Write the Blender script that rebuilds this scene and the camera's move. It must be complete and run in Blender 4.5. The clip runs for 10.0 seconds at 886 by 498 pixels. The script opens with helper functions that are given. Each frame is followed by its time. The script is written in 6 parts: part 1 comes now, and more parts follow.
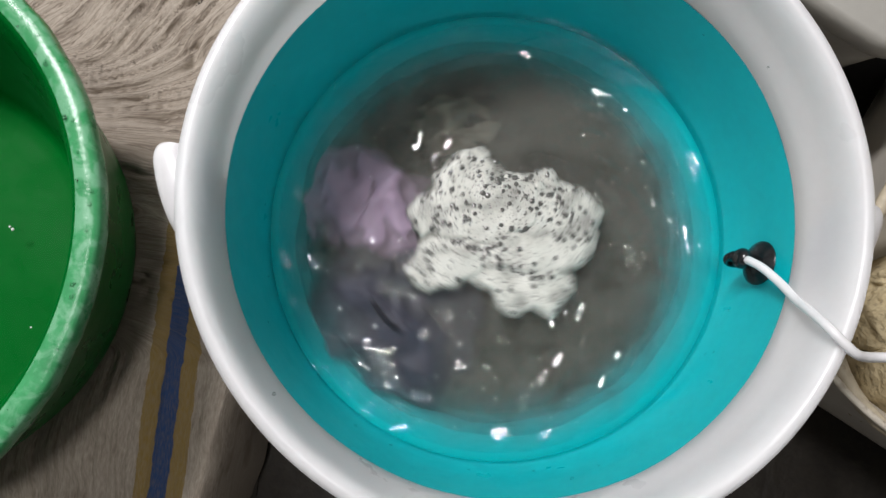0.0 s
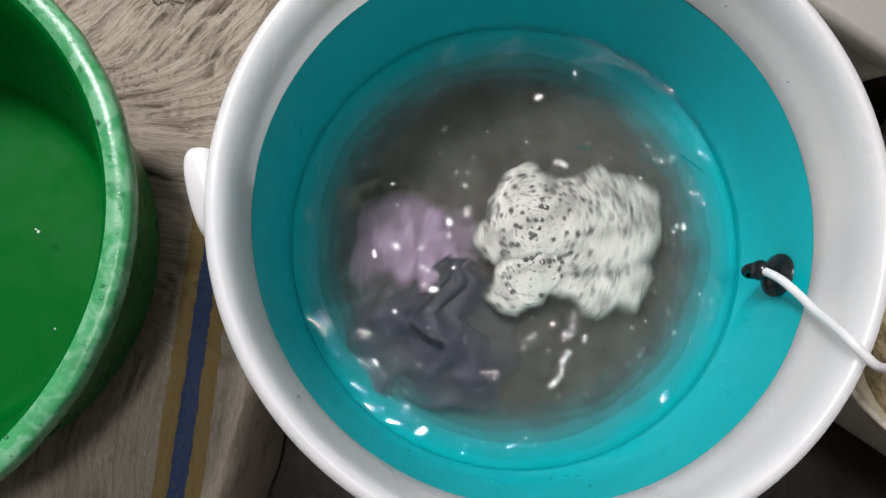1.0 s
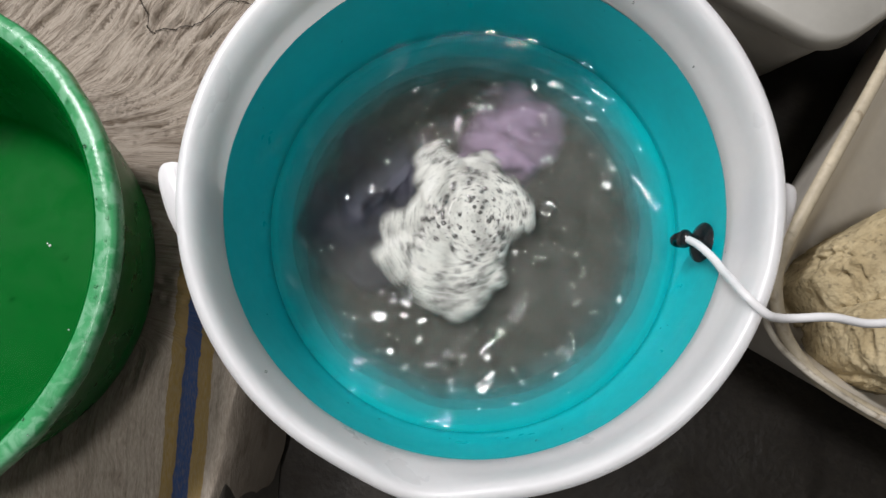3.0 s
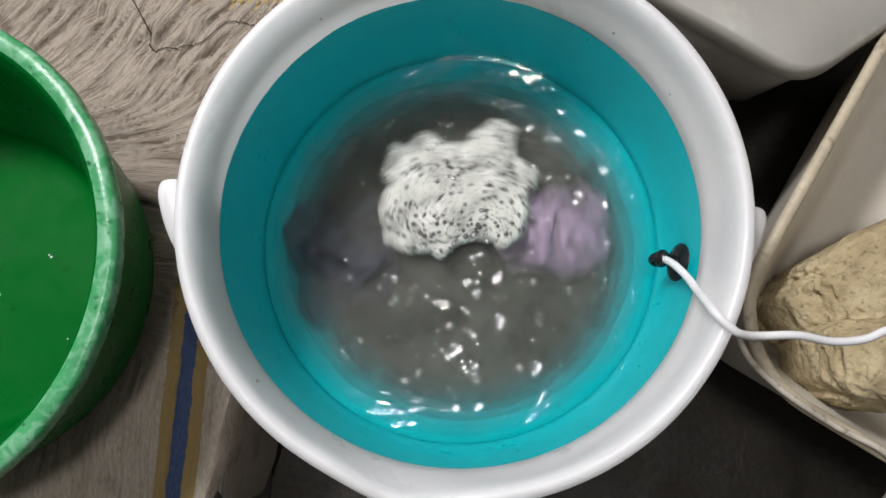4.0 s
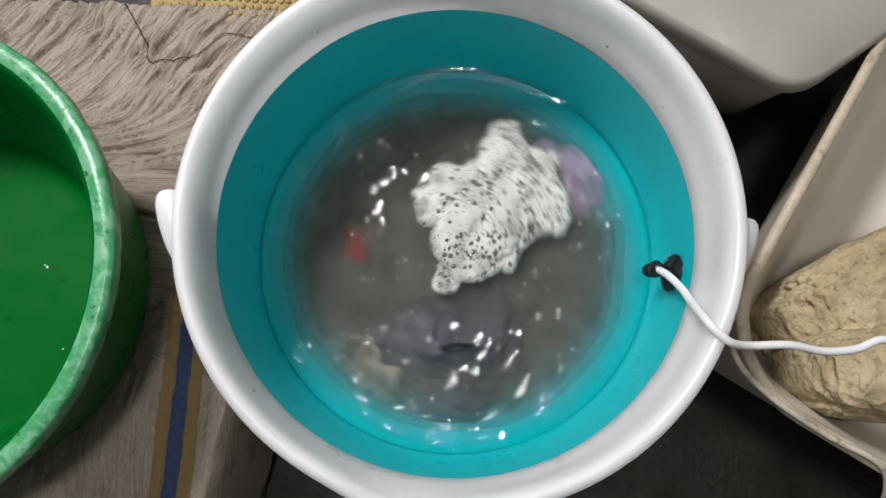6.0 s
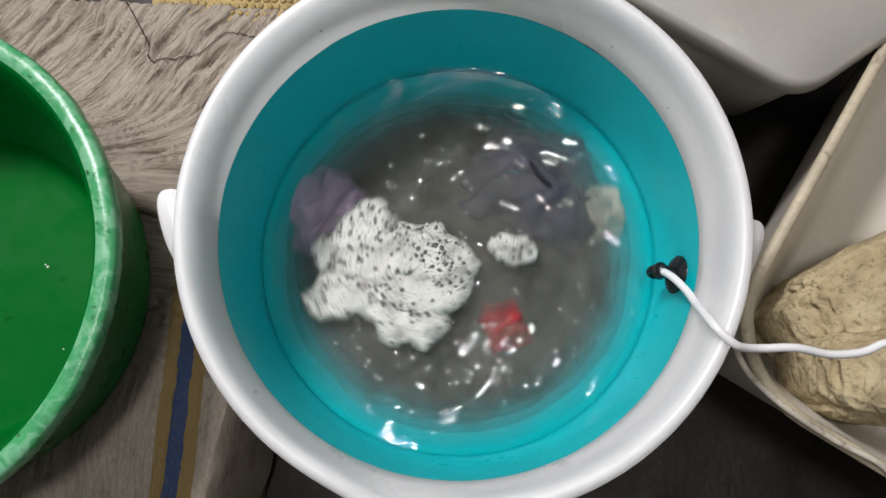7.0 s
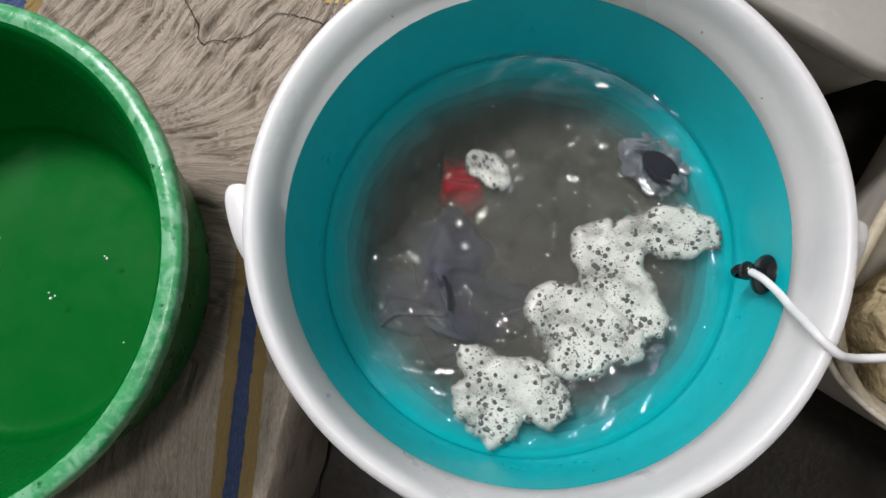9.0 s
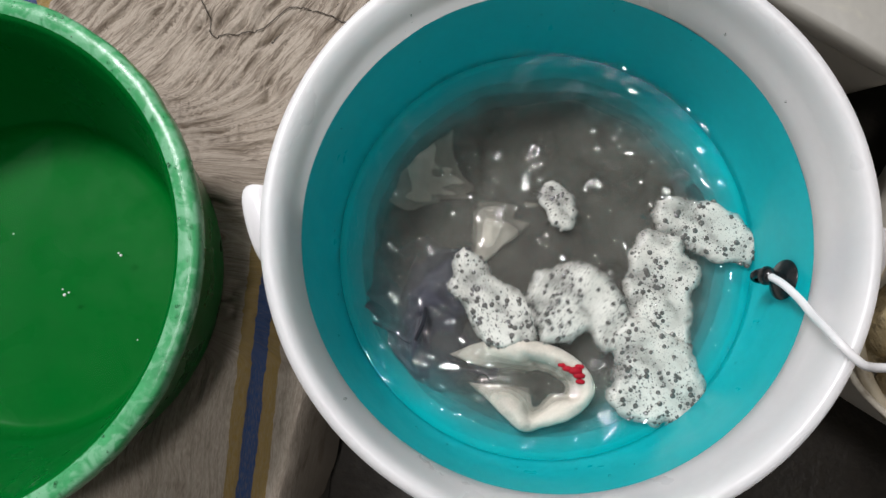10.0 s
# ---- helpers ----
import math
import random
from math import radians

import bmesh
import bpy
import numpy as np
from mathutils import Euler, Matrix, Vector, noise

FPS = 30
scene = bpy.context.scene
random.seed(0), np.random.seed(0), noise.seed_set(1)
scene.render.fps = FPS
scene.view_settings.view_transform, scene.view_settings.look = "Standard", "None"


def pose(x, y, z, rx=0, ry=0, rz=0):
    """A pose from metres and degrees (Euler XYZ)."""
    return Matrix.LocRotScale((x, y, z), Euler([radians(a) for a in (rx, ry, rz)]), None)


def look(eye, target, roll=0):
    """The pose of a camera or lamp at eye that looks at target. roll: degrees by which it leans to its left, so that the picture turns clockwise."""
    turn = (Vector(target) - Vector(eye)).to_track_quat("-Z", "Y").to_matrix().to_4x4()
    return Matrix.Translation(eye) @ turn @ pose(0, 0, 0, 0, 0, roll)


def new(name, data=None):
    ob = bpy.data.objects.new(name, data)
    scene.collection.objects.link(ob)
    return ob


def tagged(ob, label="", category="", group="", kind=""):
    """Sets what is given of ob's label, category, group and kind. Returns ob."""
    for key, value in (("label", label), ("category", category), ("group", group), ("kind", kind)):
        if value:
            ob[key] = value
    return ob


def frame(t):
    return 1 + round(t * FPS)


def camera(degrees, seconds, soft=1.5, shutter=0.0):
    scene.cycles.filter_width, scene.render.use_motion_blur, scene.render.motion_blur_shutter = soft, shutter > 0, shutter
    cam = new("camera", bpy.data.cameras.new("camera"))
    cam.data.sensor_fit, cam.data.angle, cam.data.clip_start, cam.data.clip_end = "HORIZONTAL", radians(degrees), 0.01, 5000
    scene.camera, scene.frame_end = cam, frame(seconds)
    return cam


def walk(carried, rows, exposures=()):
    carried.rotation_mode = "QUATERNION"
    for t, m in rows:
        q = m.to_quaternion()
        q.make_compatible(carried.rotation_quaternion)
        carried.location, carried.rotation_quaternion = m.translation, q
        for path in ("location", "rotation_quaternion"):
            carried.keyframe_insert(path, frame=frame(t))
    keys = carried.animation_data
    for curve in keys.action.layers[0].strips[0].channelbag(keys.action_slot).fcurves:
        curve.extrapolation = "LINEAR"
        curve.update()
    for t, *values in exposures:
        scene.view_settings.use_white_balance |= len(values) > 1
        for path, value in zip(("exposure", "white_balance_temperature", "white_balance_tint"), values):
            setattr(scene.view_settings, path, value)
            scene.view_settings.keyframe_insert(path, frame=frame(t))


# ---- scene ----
# The camera hangs over the bucket and looks almost straight down.
cam = camera(61.76, 10.0, shutter=0.5)
PATH = [
    (0, -0.0428, -0.0811, 0.6710, 7.90, -1.80, 4.72),
    (0.5, -0.0503, -0.0839, 0.6739, 8.45, -1.72, 5.31),
    (1, -0.0519, -0.0850, 0.6756, 8.78, -1.54, 5.55),
    (1.5, -0.0522, -0.0832, 0.6749, 9.11, -1.15, 4.90),
    (2, -0.0469, -0.0800, 0.6774, 9.05, 0.22, 3.39),
    (2.5, -0.0192, -0.0894, 0.7065, 8.85, 1.38, 2.40),
    (2.7, -0.0079, -0.0953, 0.7140, 8.51, 1.75, 2.30),
    (3.8, 0.0068, -0.0958, 0.7429, 9.46, 1.83, 3.29),
    (4, 0.0081, -0.0974, 0.7432, 9.79, 1.53, 3.17),
    (4.5, 0.0089, -0.0988, 0.7449, 10.19, 1.32, 2.98),
    (5, 0.0076, -0.0992, 0.7463, 10.45, 1.23, 2.97),
    (5.5, 0.0082, -0.0989, 0.7467, 10.61, 1.15, 3.08),
    (7, 0.0051, -0.0980, 0.7434, 10.72, 1.03, 3.35),
    (7.5, 0.0045, -0.0970, 0.7394, 10.69, 1.06, 3.62),
    (8, -0.0042, -0.0949, 0.7311, 10.31, 1.36, 3.84),
    (8.5, -0.0235, -0.0865, 0.7346, 9.73, 2.34, 4.01),
    (9, -0.0260, -0.0832, 0.7266, 8.86, 2.97, 4.09),
    (9.5, -0.0318, -0.0783, 0.7233, 8.34, 3.16, 4.28),
    (10, -0.0344, -0.0761, 0.7248, 8.12, 3.24, 4.66),
]
walk(cam, [(t, pose(x, y, z, rx, ry, rz)) for t, x, y, z, rx, ry, rz in PATH])
# ---- light: a lamp high up behind the bucket, a weaker one overhead, and the unseen room added round them ----
world = bpy.data.worlds.new("room_air")
scene.world = world
world.use_nodes = True
world.node_tree.nodes["Background"].inputs[0].default_value = (0.9, 0.95, 1.0, 1)
world.node_tree.nodes["Background"].inputs[1].default_value = 0.02
lamp_data = bpy.data.lights.new("ceiling_lamp", "AREA")
lamp_data.shape, lamp_data.size, lamp_data.size_y = "RECTANGLE", 0.56, 0.30
lamp_data.energy, lamp_data.color = 55, (1.0, 0.975, 1.0)
lamp = new("ceiling_lamp", lamp_data)
lamp.matrix_world = look((-0.90, 0.93, 2.2), (-0.05, 0.0, 0.2))
second_data = bpy.data.lights.new("overhead_lamp", "AREA")
second_data.shape, second_data.size = "DISK", 0.22
second_data.energy, second_data.color = 10.5, (1.0, 0.975, 0.975)
second = new("overhead_lamp", second_data)
second.matrix_world = look((-0.04, -0.12, 2.3), (0.0, 0.0, 0.2))
scene.view_settings.exposure = 0.0


# ---- materials ----
def nodes_of(name):
    m = bpy.data.materials.new(name)
    m.use_nodes = True
    nt = m.node_tree
    return m, nt, nt.nodes["Principled BSDF"]


def link(nt, a, b):
    nt.links.new(a, b)


def noise_tex(nt, scale, detail=4.0, coord="Object", stretch=(1, 1, 1), distort=0.0):
    tc, mp, n = nt.nodes.new("ShaderNodeTexCoord"), nt.nodes.new("ShaderNodeMapping"), nt.nodes.new("ShaderNodeTexNoise")
    mp.inputs["Scale"].default_value = stretch
    n.inputs["Scale"].default_value, n.inputs["Detail"].default_value, n.inputs["Distortion"].default_value = scale, detail, distort
    link(nt, tc.outputs[coord], mp.inputs[0])
    link(nt, mp.outputs[0], n.inputs["Vector"])
    return n.outputs["Fac"]


def ramp(nt, fac, stops):
    r = nt.nodes.new("ShaderNodeValToRGB")
    el = r.color_ramp.elements
    while len(el) < len(stops):
        el.new(0.5)
    for e, (at, c) in zip(el, stops):
        e.position, e.color = at, (*c, 1) if len(c) == 3 else c
    link(nt, fac, r.inputs[0])
    return r.outputs[0]


def mix(nt, fac, a, b, blend="MIX"):
    n = nt.nodes.new("ShaderNodeMix")
    n.data_type, n.blend_type = "RGBA", blend
    for socket, value in ((n.inputs[0], fac), (n.inputs[6], a), (n.inputs[7], b)):
        if isinstance(value, (int, float)):
            socket.default_value = value
        elif isinstance(value, tuple):
            socket.default_value = (*value, 1)
        else:
            link(nt, value, socket)
    return n.outputs[2]


def calc(nt, op, a, b=0.0, c=0.0):
    n = nt.nodes.new("ShaderNodeMath")
    n.operation = op
    for socket, value in zip(n.inputs, (a, b, c)):
        if isinstance(value, (int, float)):
            socket.default_value = value
        else:
            link(nt, value, socket)
    return n.outputs[0]


def bump(nt, height, strength, distance, bsdf):
    b = nt.nodes.new("ShaderNodeBump")
    b.inputs["Strength"].default_value, b.inputs["Distance"].default_value = strength, distance
    link(nt, height, b.inputs["Height"])
    link(nt, b.outputs[0], bsdf.inputs["Normal"])


def surface(name, colour, rough=0.5, vary=0.12, coarse=25.0, fine=300.0, relief=0.0004, coat=0.0, dirt=None, dirt_from=0.6):
    """Paint, plastic or stone: a base colour that drifts at two scales, a fine relief, and stains where dirt is given."""
    m, nt, p = nodes_of(name)
    big, small = noise_tex(nt, coarse), noise_tex(nt, fine, 6)
    lo, hi = tuple(c * (1 - vary) for c in colour), tuple(min(1, c * (1 + vary)) for c in colour)
    col = ramp(nt, big, [(0.3, lo), (0.7, hi)])
    col = mix(nt, 0.35, col, ramp(nt, small, [(0.35, lo), (0.65, hi)]))
    if dirt:
        spots = ramp(nt, noise_tex(nt, coarse * 2.3, 8, distort=0.6), [(dirt_from, (0, 0, 0)), (dirt_from + 0.12, (1, 1, 1))])
        col = mix(nt, spots, col, dirt)
    link(nt, col, p.inputs["Base Color"])
    link(nt, ramp(nt, noise_tex(nt, coarse * 1.7, 5), [(0.3, (rough * 0.75,) * 3), (0.7, (min(1, rough * 1.25),) * 3)]), p.inputs["Roughness"])
    p.inputs["Coat Weight"].default_value = coat
    p.inputs["Coat Roughness"].default_value = 0.08
    bump(nt, small, 0.5, relief, p)
    return m


M_WHITE = surface("white_plastic", (0.95, 0.935, 0.965), 0.34, 0.02, 14, 160, 0.00015)
M_TEAL = surface("teal_plastic", (0.0, 0.425, 0.465), 0.36, 0.06, 18, 160, 0.0002)
for m, weight in ((M_WHITE, 0.85), (M_TEAL, 0.3)):
    p = m.node_tree.nodes["Principled BSDF"]
    p.inputs["Subsurface Weight"].default_value = weight
    p.inputs["Subsurface Scale"].default_value = 0.06
    p.inputs["Specular IOR Level"].default_value = 0.45 if m is M_WHITE else 0.2
    p.inputs["Subsurface Radius"].default_value = (1.0, 1.0, 1.0)
M_GREEN = surface("green_plastic", (0.0, 0.120, 0.017), 0.30, 0.08, 16, 200, 0.0002)
M_GREEN.node_tree.nodes["Principled BSDF"].inputs["Specular IOR Level"].default_value = 0.15
M_RIM_GREEN = surface("worn_green_plastic", (0.05, 0.29, 0.11), 0.30, 0.18, 45, 420, 0.0004, dirt=(0.15, 0.40, 0.22), dirt_from=0.45)
# Near-black base colour also stands for the shade the floor lies in.
M_FLOOR = surface("wet_floor_with_shade", (0.022, 0.017, 0.011), 0.6, 0.5, 9, 130, 0.002, dirt=(0.035, 0.030, 0.020), dirt_from=0.62)
# Greys of the unseen ceiling and walls, set by how much light they bounce.
M_CEILING = surface("bounce_ceiling_paint", (0.30, 0.297, 0.295), 0.8, 0.05, 3, 60, 0.0006)
M_WALL = surface("bounce_wall_paint", (0.27, 0.265, 0.25), 0.7, 0.06, 3, 60, 0.0006)
M_LEDGE = surface("rough_concrete", (0.12, 0.11, 0.095), 0.85, 0.25, 12, 160, 0.002)
M_BOX = surface("milky_plastic", (0.335, 0.325, 0.29), 0.42, 0.05, 11, 180, 0.0003, dirt=(0.42, 0.40, 0.33), dirt_from=0.66)
M_TUB = surface("cream_enamel", (0.66, 0.62, 0.54), 0.38, 0.05, 14, 160, 0.0004, dirt=(0.50, 0.44, 0.33), dirt_from=0.70)
M_TUB_RIM = surface("stained_enamel", (0.46, 0.40, 0.29), 0.5, 0.2, 40, 260, 0.0006, dirt=(0.25, 0.20, 0.13), dirt_from=0.6)
M_BLACK = surface("black_rubber", (0.008, 0.009, 0.010), 0.22, 0.2, 60, 400, 0.0001)
M_CABLE = surface("white_cable_sheath", (0.74, 0.74, 0.74), 0.38, 0.05, 60, 400, 0.0002)
M_OLD_CABLE = surface("grimy_cable_sheath", (0.50, 0.46, 0.38), 0.5, 0.15, 60, 400, 0.0002, dirt=(0.28, 0.24, 0.18), dirt_from=0.55)
M_THREAD = surface("dark_thread", (0.06, 0.05, 0.04), 0.9, 0.2)
M_DARK_BUBBLE = surface("bubble_film", (0.085, 0.083, 0.075), 0.06, 0.5, 300, 900, 0.0001, coat=1.0)


def rock_material():
    m, nt, p = nodes_of("pitted_sandstone")
    col = ramp(nt, noise_tex(nt, 22, 8, distort=0.5), [(0.25, (0.10, 0.07, 0.03)), (0.45, (0.38, 0.30, 0.16)), (0.75, (0.60, 0.51, 0.32))])
    layers = noise_tex(nt, 30, 6, stretch=(0.5, 0.5, 4.0), distort=1.0)
    col = mix(nt, 0.22, col, ramp(nt, layers, [(0.3, (0.20, 0.15, 0.08)), (0.7, (0.62, 0.54, 0.38))]))
    pits = ramp(nt, noise_tex(nt, 240, 3), [(0.30, (0.3, 0.3, 0.3)), (0.42, (1, 1, 1))])
    link(nt, mix(nt, 0.6, col, pits, "MULTIPLY"), p.inputs["Base Color"])
    p.inputs["Roughness"].default_value = 0.9
    bump(nt, calc(nt, "ADD", noise_tex(nt, 160, 8), calc(nt, "MULTIPLY", layers, 0.4)), 1.0, 0.0035, p)
    return m


M_ROCK = rock_material()


def mat_material():
    """Undyed woven cloth, pulled into ridges, with a blue stripe between two ochre ones."""
    m, nt, p = nodes_of("striped_sackcloth")
    threads = noise_tex(nt, 1.0, 5, "UV", (520, 45, 1))
    fibre = noise_tex(nt, 1.0, 4, "UV", (1500, 240, 1))
    base = ramp(nt, threads, [(0.28, (0.22, 0.187, 0.148)), (0.45, (0.325, 0.282, 0.23)), (0.7, (0.42, 0.37, 0.31))])
    base = mix(nt, 0.3, base, ramp(nt, fibre, [(0.35, (0.24, 0.205, 0.17)), (0.65, (0.62, 0.545, 0.45))]))
    # Shade in the creases, painted as thin dark lines along the threads.
    crease_shade = calc(nt, "ABSOLUTE", calc(nt, "SUBTRACT", noise_tex(nt, 1.0, 3, "UV", (150, 14, 1)), 0.5))
    tc, sep = nt.nodes.new("ShaderNodeTexCoord"), nt.nodes.new("ShaderNodeSeparateXYZ")
    link(nt, tc.outputs["Object"], sep.inputs[0])
    # The crease shade is painted stronger where the cloth drops behind the ledge.
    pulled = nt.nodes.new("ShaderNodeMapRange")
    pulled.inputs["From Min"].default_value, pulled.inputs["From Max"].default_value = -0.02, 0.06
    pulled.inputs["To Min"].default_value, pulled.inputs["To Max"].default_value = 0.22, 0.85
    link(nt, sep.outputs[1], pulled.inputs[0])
    base = mix(nt, pulled.outputs[0], base, ramp(nt, crease_shade, [(0.0, (0.46, 0.42, 0.39)), (0.045, (1, 1, 1))]), "MULTIPLY")
    grime = ramp(nt, noise_tex(nt, 26, 6, distort=0.3), [(0.60, (1, 1, 1)), (0.74, (0.55, 0.52, 0.50))])
    base = mix(nt, 0.8, base, grime, "MULTIPLY")
    x = calc(nt, "ADD", sep.outputs[0], calc(nt, "MULTIPLY", calc(nt, "SUBTRACT", noise_tex(nt, 90, 5), 0.5), 0.004))
    for middle in (-0.1985, -0.555):
        off = calc(nt, "ABSOLUTE", calc(nt, "SUBTRACT", x, middle))
        low = calc(nt, "LESS_THAN", sep.outputs[1], 0.02) if middle > -0.3 else 1.0
        ochre = calc(nt, "MULTIPLY", calc(nt, "LESS_THAN", off, 0.0155 if middle > -0.3 else 0.035), low)
        blue = calc(nt, "MULTIPLY", calc(nt, "LESS_THAN", off, 0.0055 if middle > -0.3 else 0.018), low)
        worn = calc(nt, "MULTIPLY", ochre, ramp(nt, fibre, [(0.3, (0.55,) * 3), (0.6, (0.95,) * 3)]))
        base = mix(nt, worn, base, (0.27, 0.185, 0.055))
        worn = calc(nt, "MULTIPLY", blue, ramp(nt, fibre, [(0.3, (0.7,) * 3), (0.6, (1,) * 3)]))
        base = mix(nt, worn, base, (0.035, 0.075, 0.19))
    link(nt, base, p.inputs["Base Color"])
    p.inputs["Roughness"].default_value = 0.95
    p.inputs["Specular IOR Level"].default_value = 0.15
    bump(nt, calc(nt, "ADD", threads, calc(nt, "MULTIPLY", fibre, 0.5)), 0.8, 0.0016, p)
    return m


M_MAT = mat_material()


def cloth_material(name, colour, rough=0.55, dots=None):
    m, nt, p = nodes_of(name)
    dark, light = tuple(c * 0.6 for c in colour), tuple(min(1, c * 1.25) for c in colour)
    col = ramp(nt, noise_tex(nt, 45, 5, distort=0.4), [(0.3, dark), (0.7, light)])
    weave = noise_tex(nt, 1400, 2)
    col = mix(nt, 0.3, col, ramp(nt, weave, [(0.35, dark), (0.65, light)]))
    if dots:
        tc, v = nt.nodes.new("ShaderNodeTexCoord"), nt.nodes.new("ShaderNodeTexVoronoi")
        v.inputs["Scale"].default_value = 62
        link(nt, tc.outputs["Object"], v.inputs["Vector"])
        col = mix(nt, calc(nt, "LESS_THAN", v.outputs["Distance"], 0.15), col, dots)
    link(nt, col, p.inputs["Base Color"])
    p.inputs["Roughness"].default_value = rough
    p.inputs["Specular IOR Level"].default_value = 0.18 if dots else 0.4
    p.inputs["Sheen Weight"].default_value = 0.0 if dots else 0.12
    bump(nt, weave, 0.5, 0.0005, p)
    return m


M_LILAC = cloth_material("wet_lilac_cotton", (0.42, 0.30, 0.42))
M_SLATE = cloth_material("wet_slate_denim", (0.042, 0.042, 0.060))
M_RED = cloth_material("wet_red_print", (0.40, 0.006, 0.02), dots=(0.8, 0.5, 0.5))
M_BEIGE = cloth_material("wet_beige_knit", (0.40, 0.36, 0.29))
M_CREAM = cloth_material("wet_cream_cotton", (0.60, 0.55, 0.47))
# Near-black stand-in for the shade inside the pocket slit and the sock's mouth.
M_HOLLOW_SHADE = cloth_material("pocket_and_mouth_shade", (0.012, 0.012, 0.018), 0.9)
M_SOCK = cloth_material("wet_charcoal_knit", (0.15, 0.155, 0.17))


def water_material(name, tint, relief):
    m, nt, p = nodes_of(name)
    clear, shine, both = nt.nodes.new("ShaderNodeBsdfTransparent"), nt.nodes.new("ShaderNodeBsdfGlossy"), nt.nodes.new("ShaderNodeMixShader")
    fresnel, b = nt.nodes.new("ShaderNodeFresnel"), nt.nodes.new("ShaderNodeBump")
    clear.inputs[0].default_value = (*tint, 1)
    shine.inputs["Roughness"].default_value = 0.02
    fresnel.inputs["IOR"].default_value = 1.36
    b.inputs["Strength"].default_value, b.inputs["Distance"].default_value = 0.5, relief
    link(nt, noise_tex(nt, 110, 2, distort=0.5), b.inputs["Height"])
    link(nt, b.outputs[0], shine.inputs["Normal"])
    link(nt, b.outputs[0], fresnel.inputs["Normal"])
    link(nt, fresnel.outputs[0], both.inputs[0])
    link(nt, clear.outputs[0], both.inputs[1])
    link(nt, shine.outputs[0], both.inputs[2])
    link(nt, both.outputs[0], nt.nodes["Material Output"].inputs[0])
    return m


M_WATER = water_material("soapy_water", (0.975, 0.99, 0.985), 0.00008)
M_BASIN_WATER = water_material("still_water", (0.88, 0.98, 0.90), 0.00003)


def murk_material(name, density, reach, fade):
    """Dirt that hangs in the water: thick in the middle of the whirl, while near the wall its colour carries the wall's
    teal cast.
    """
    m, nt, p = nodes_of(name)
    p.inputs["Roughness"].default_value = 0.9
    p.inputs["Specular IOR Level"].default_value = 0.0
    swirl = noise_tex(nt, 26, 4, distort=1.2)
    dirt = ramp(nt, swirl, [(0.3, (0.124, 0.119, 0.104)), (0.7, (0.215, 0.207, 0.182))])
    p.inputs["Subsurface Weight"].default_value = 0.5
    p.inputs["Subsurface Scale"].default_value = 0.05
    p.inputs["Subsurface Radius"].default_value = (1.0, 1.0, 1.0)
    tc, ln = nt.nodes.new("ShaderNodeTexCoord"), nt.nodes.new("ShaderNodeVectorMath")
    ln.operation = "LENGTH"
    link(nt, tc.outputs["Object"], ln.inputs[0])
    r = calc(nt, "ADD", ln.outputs["Value"], calc(nt, "MULTIPLY", swirl, 0.022))
    # Teal light scattered off the wall is mixed into the colour by radius.
    wall_tint = nt.nodes.new("ShaderNodeMapRange")
    wall_tint.interpolation_type = "SMOOTHERSTEP"
    wall_tint.inputs["From Min"].default_value, wall_tint.inputs["From Max"].default_value = 0.104, 0.163
    link(nt, r, wall_tint.inputs[0])
    link(nt, mix(nt, wall_tint.outputs[0], dirt, (0.0, 0.385, 0.42)), p.inputs["Base Color"])
    edge = nt.nodes.new("ShaderNodeMapRange")
    edge.interpolation_type = "SMOOTHERSTEP"
    edge.inputs["From Min"].default_value, edge.inputs["From Max"].default_value = reach, reach - fade
    link(nt, r, edge.inputs[0])
    link(nt, calc(nt, "MULTIPLY", edge.outputs[0], density), p.inputs["Alpha"])
    return m


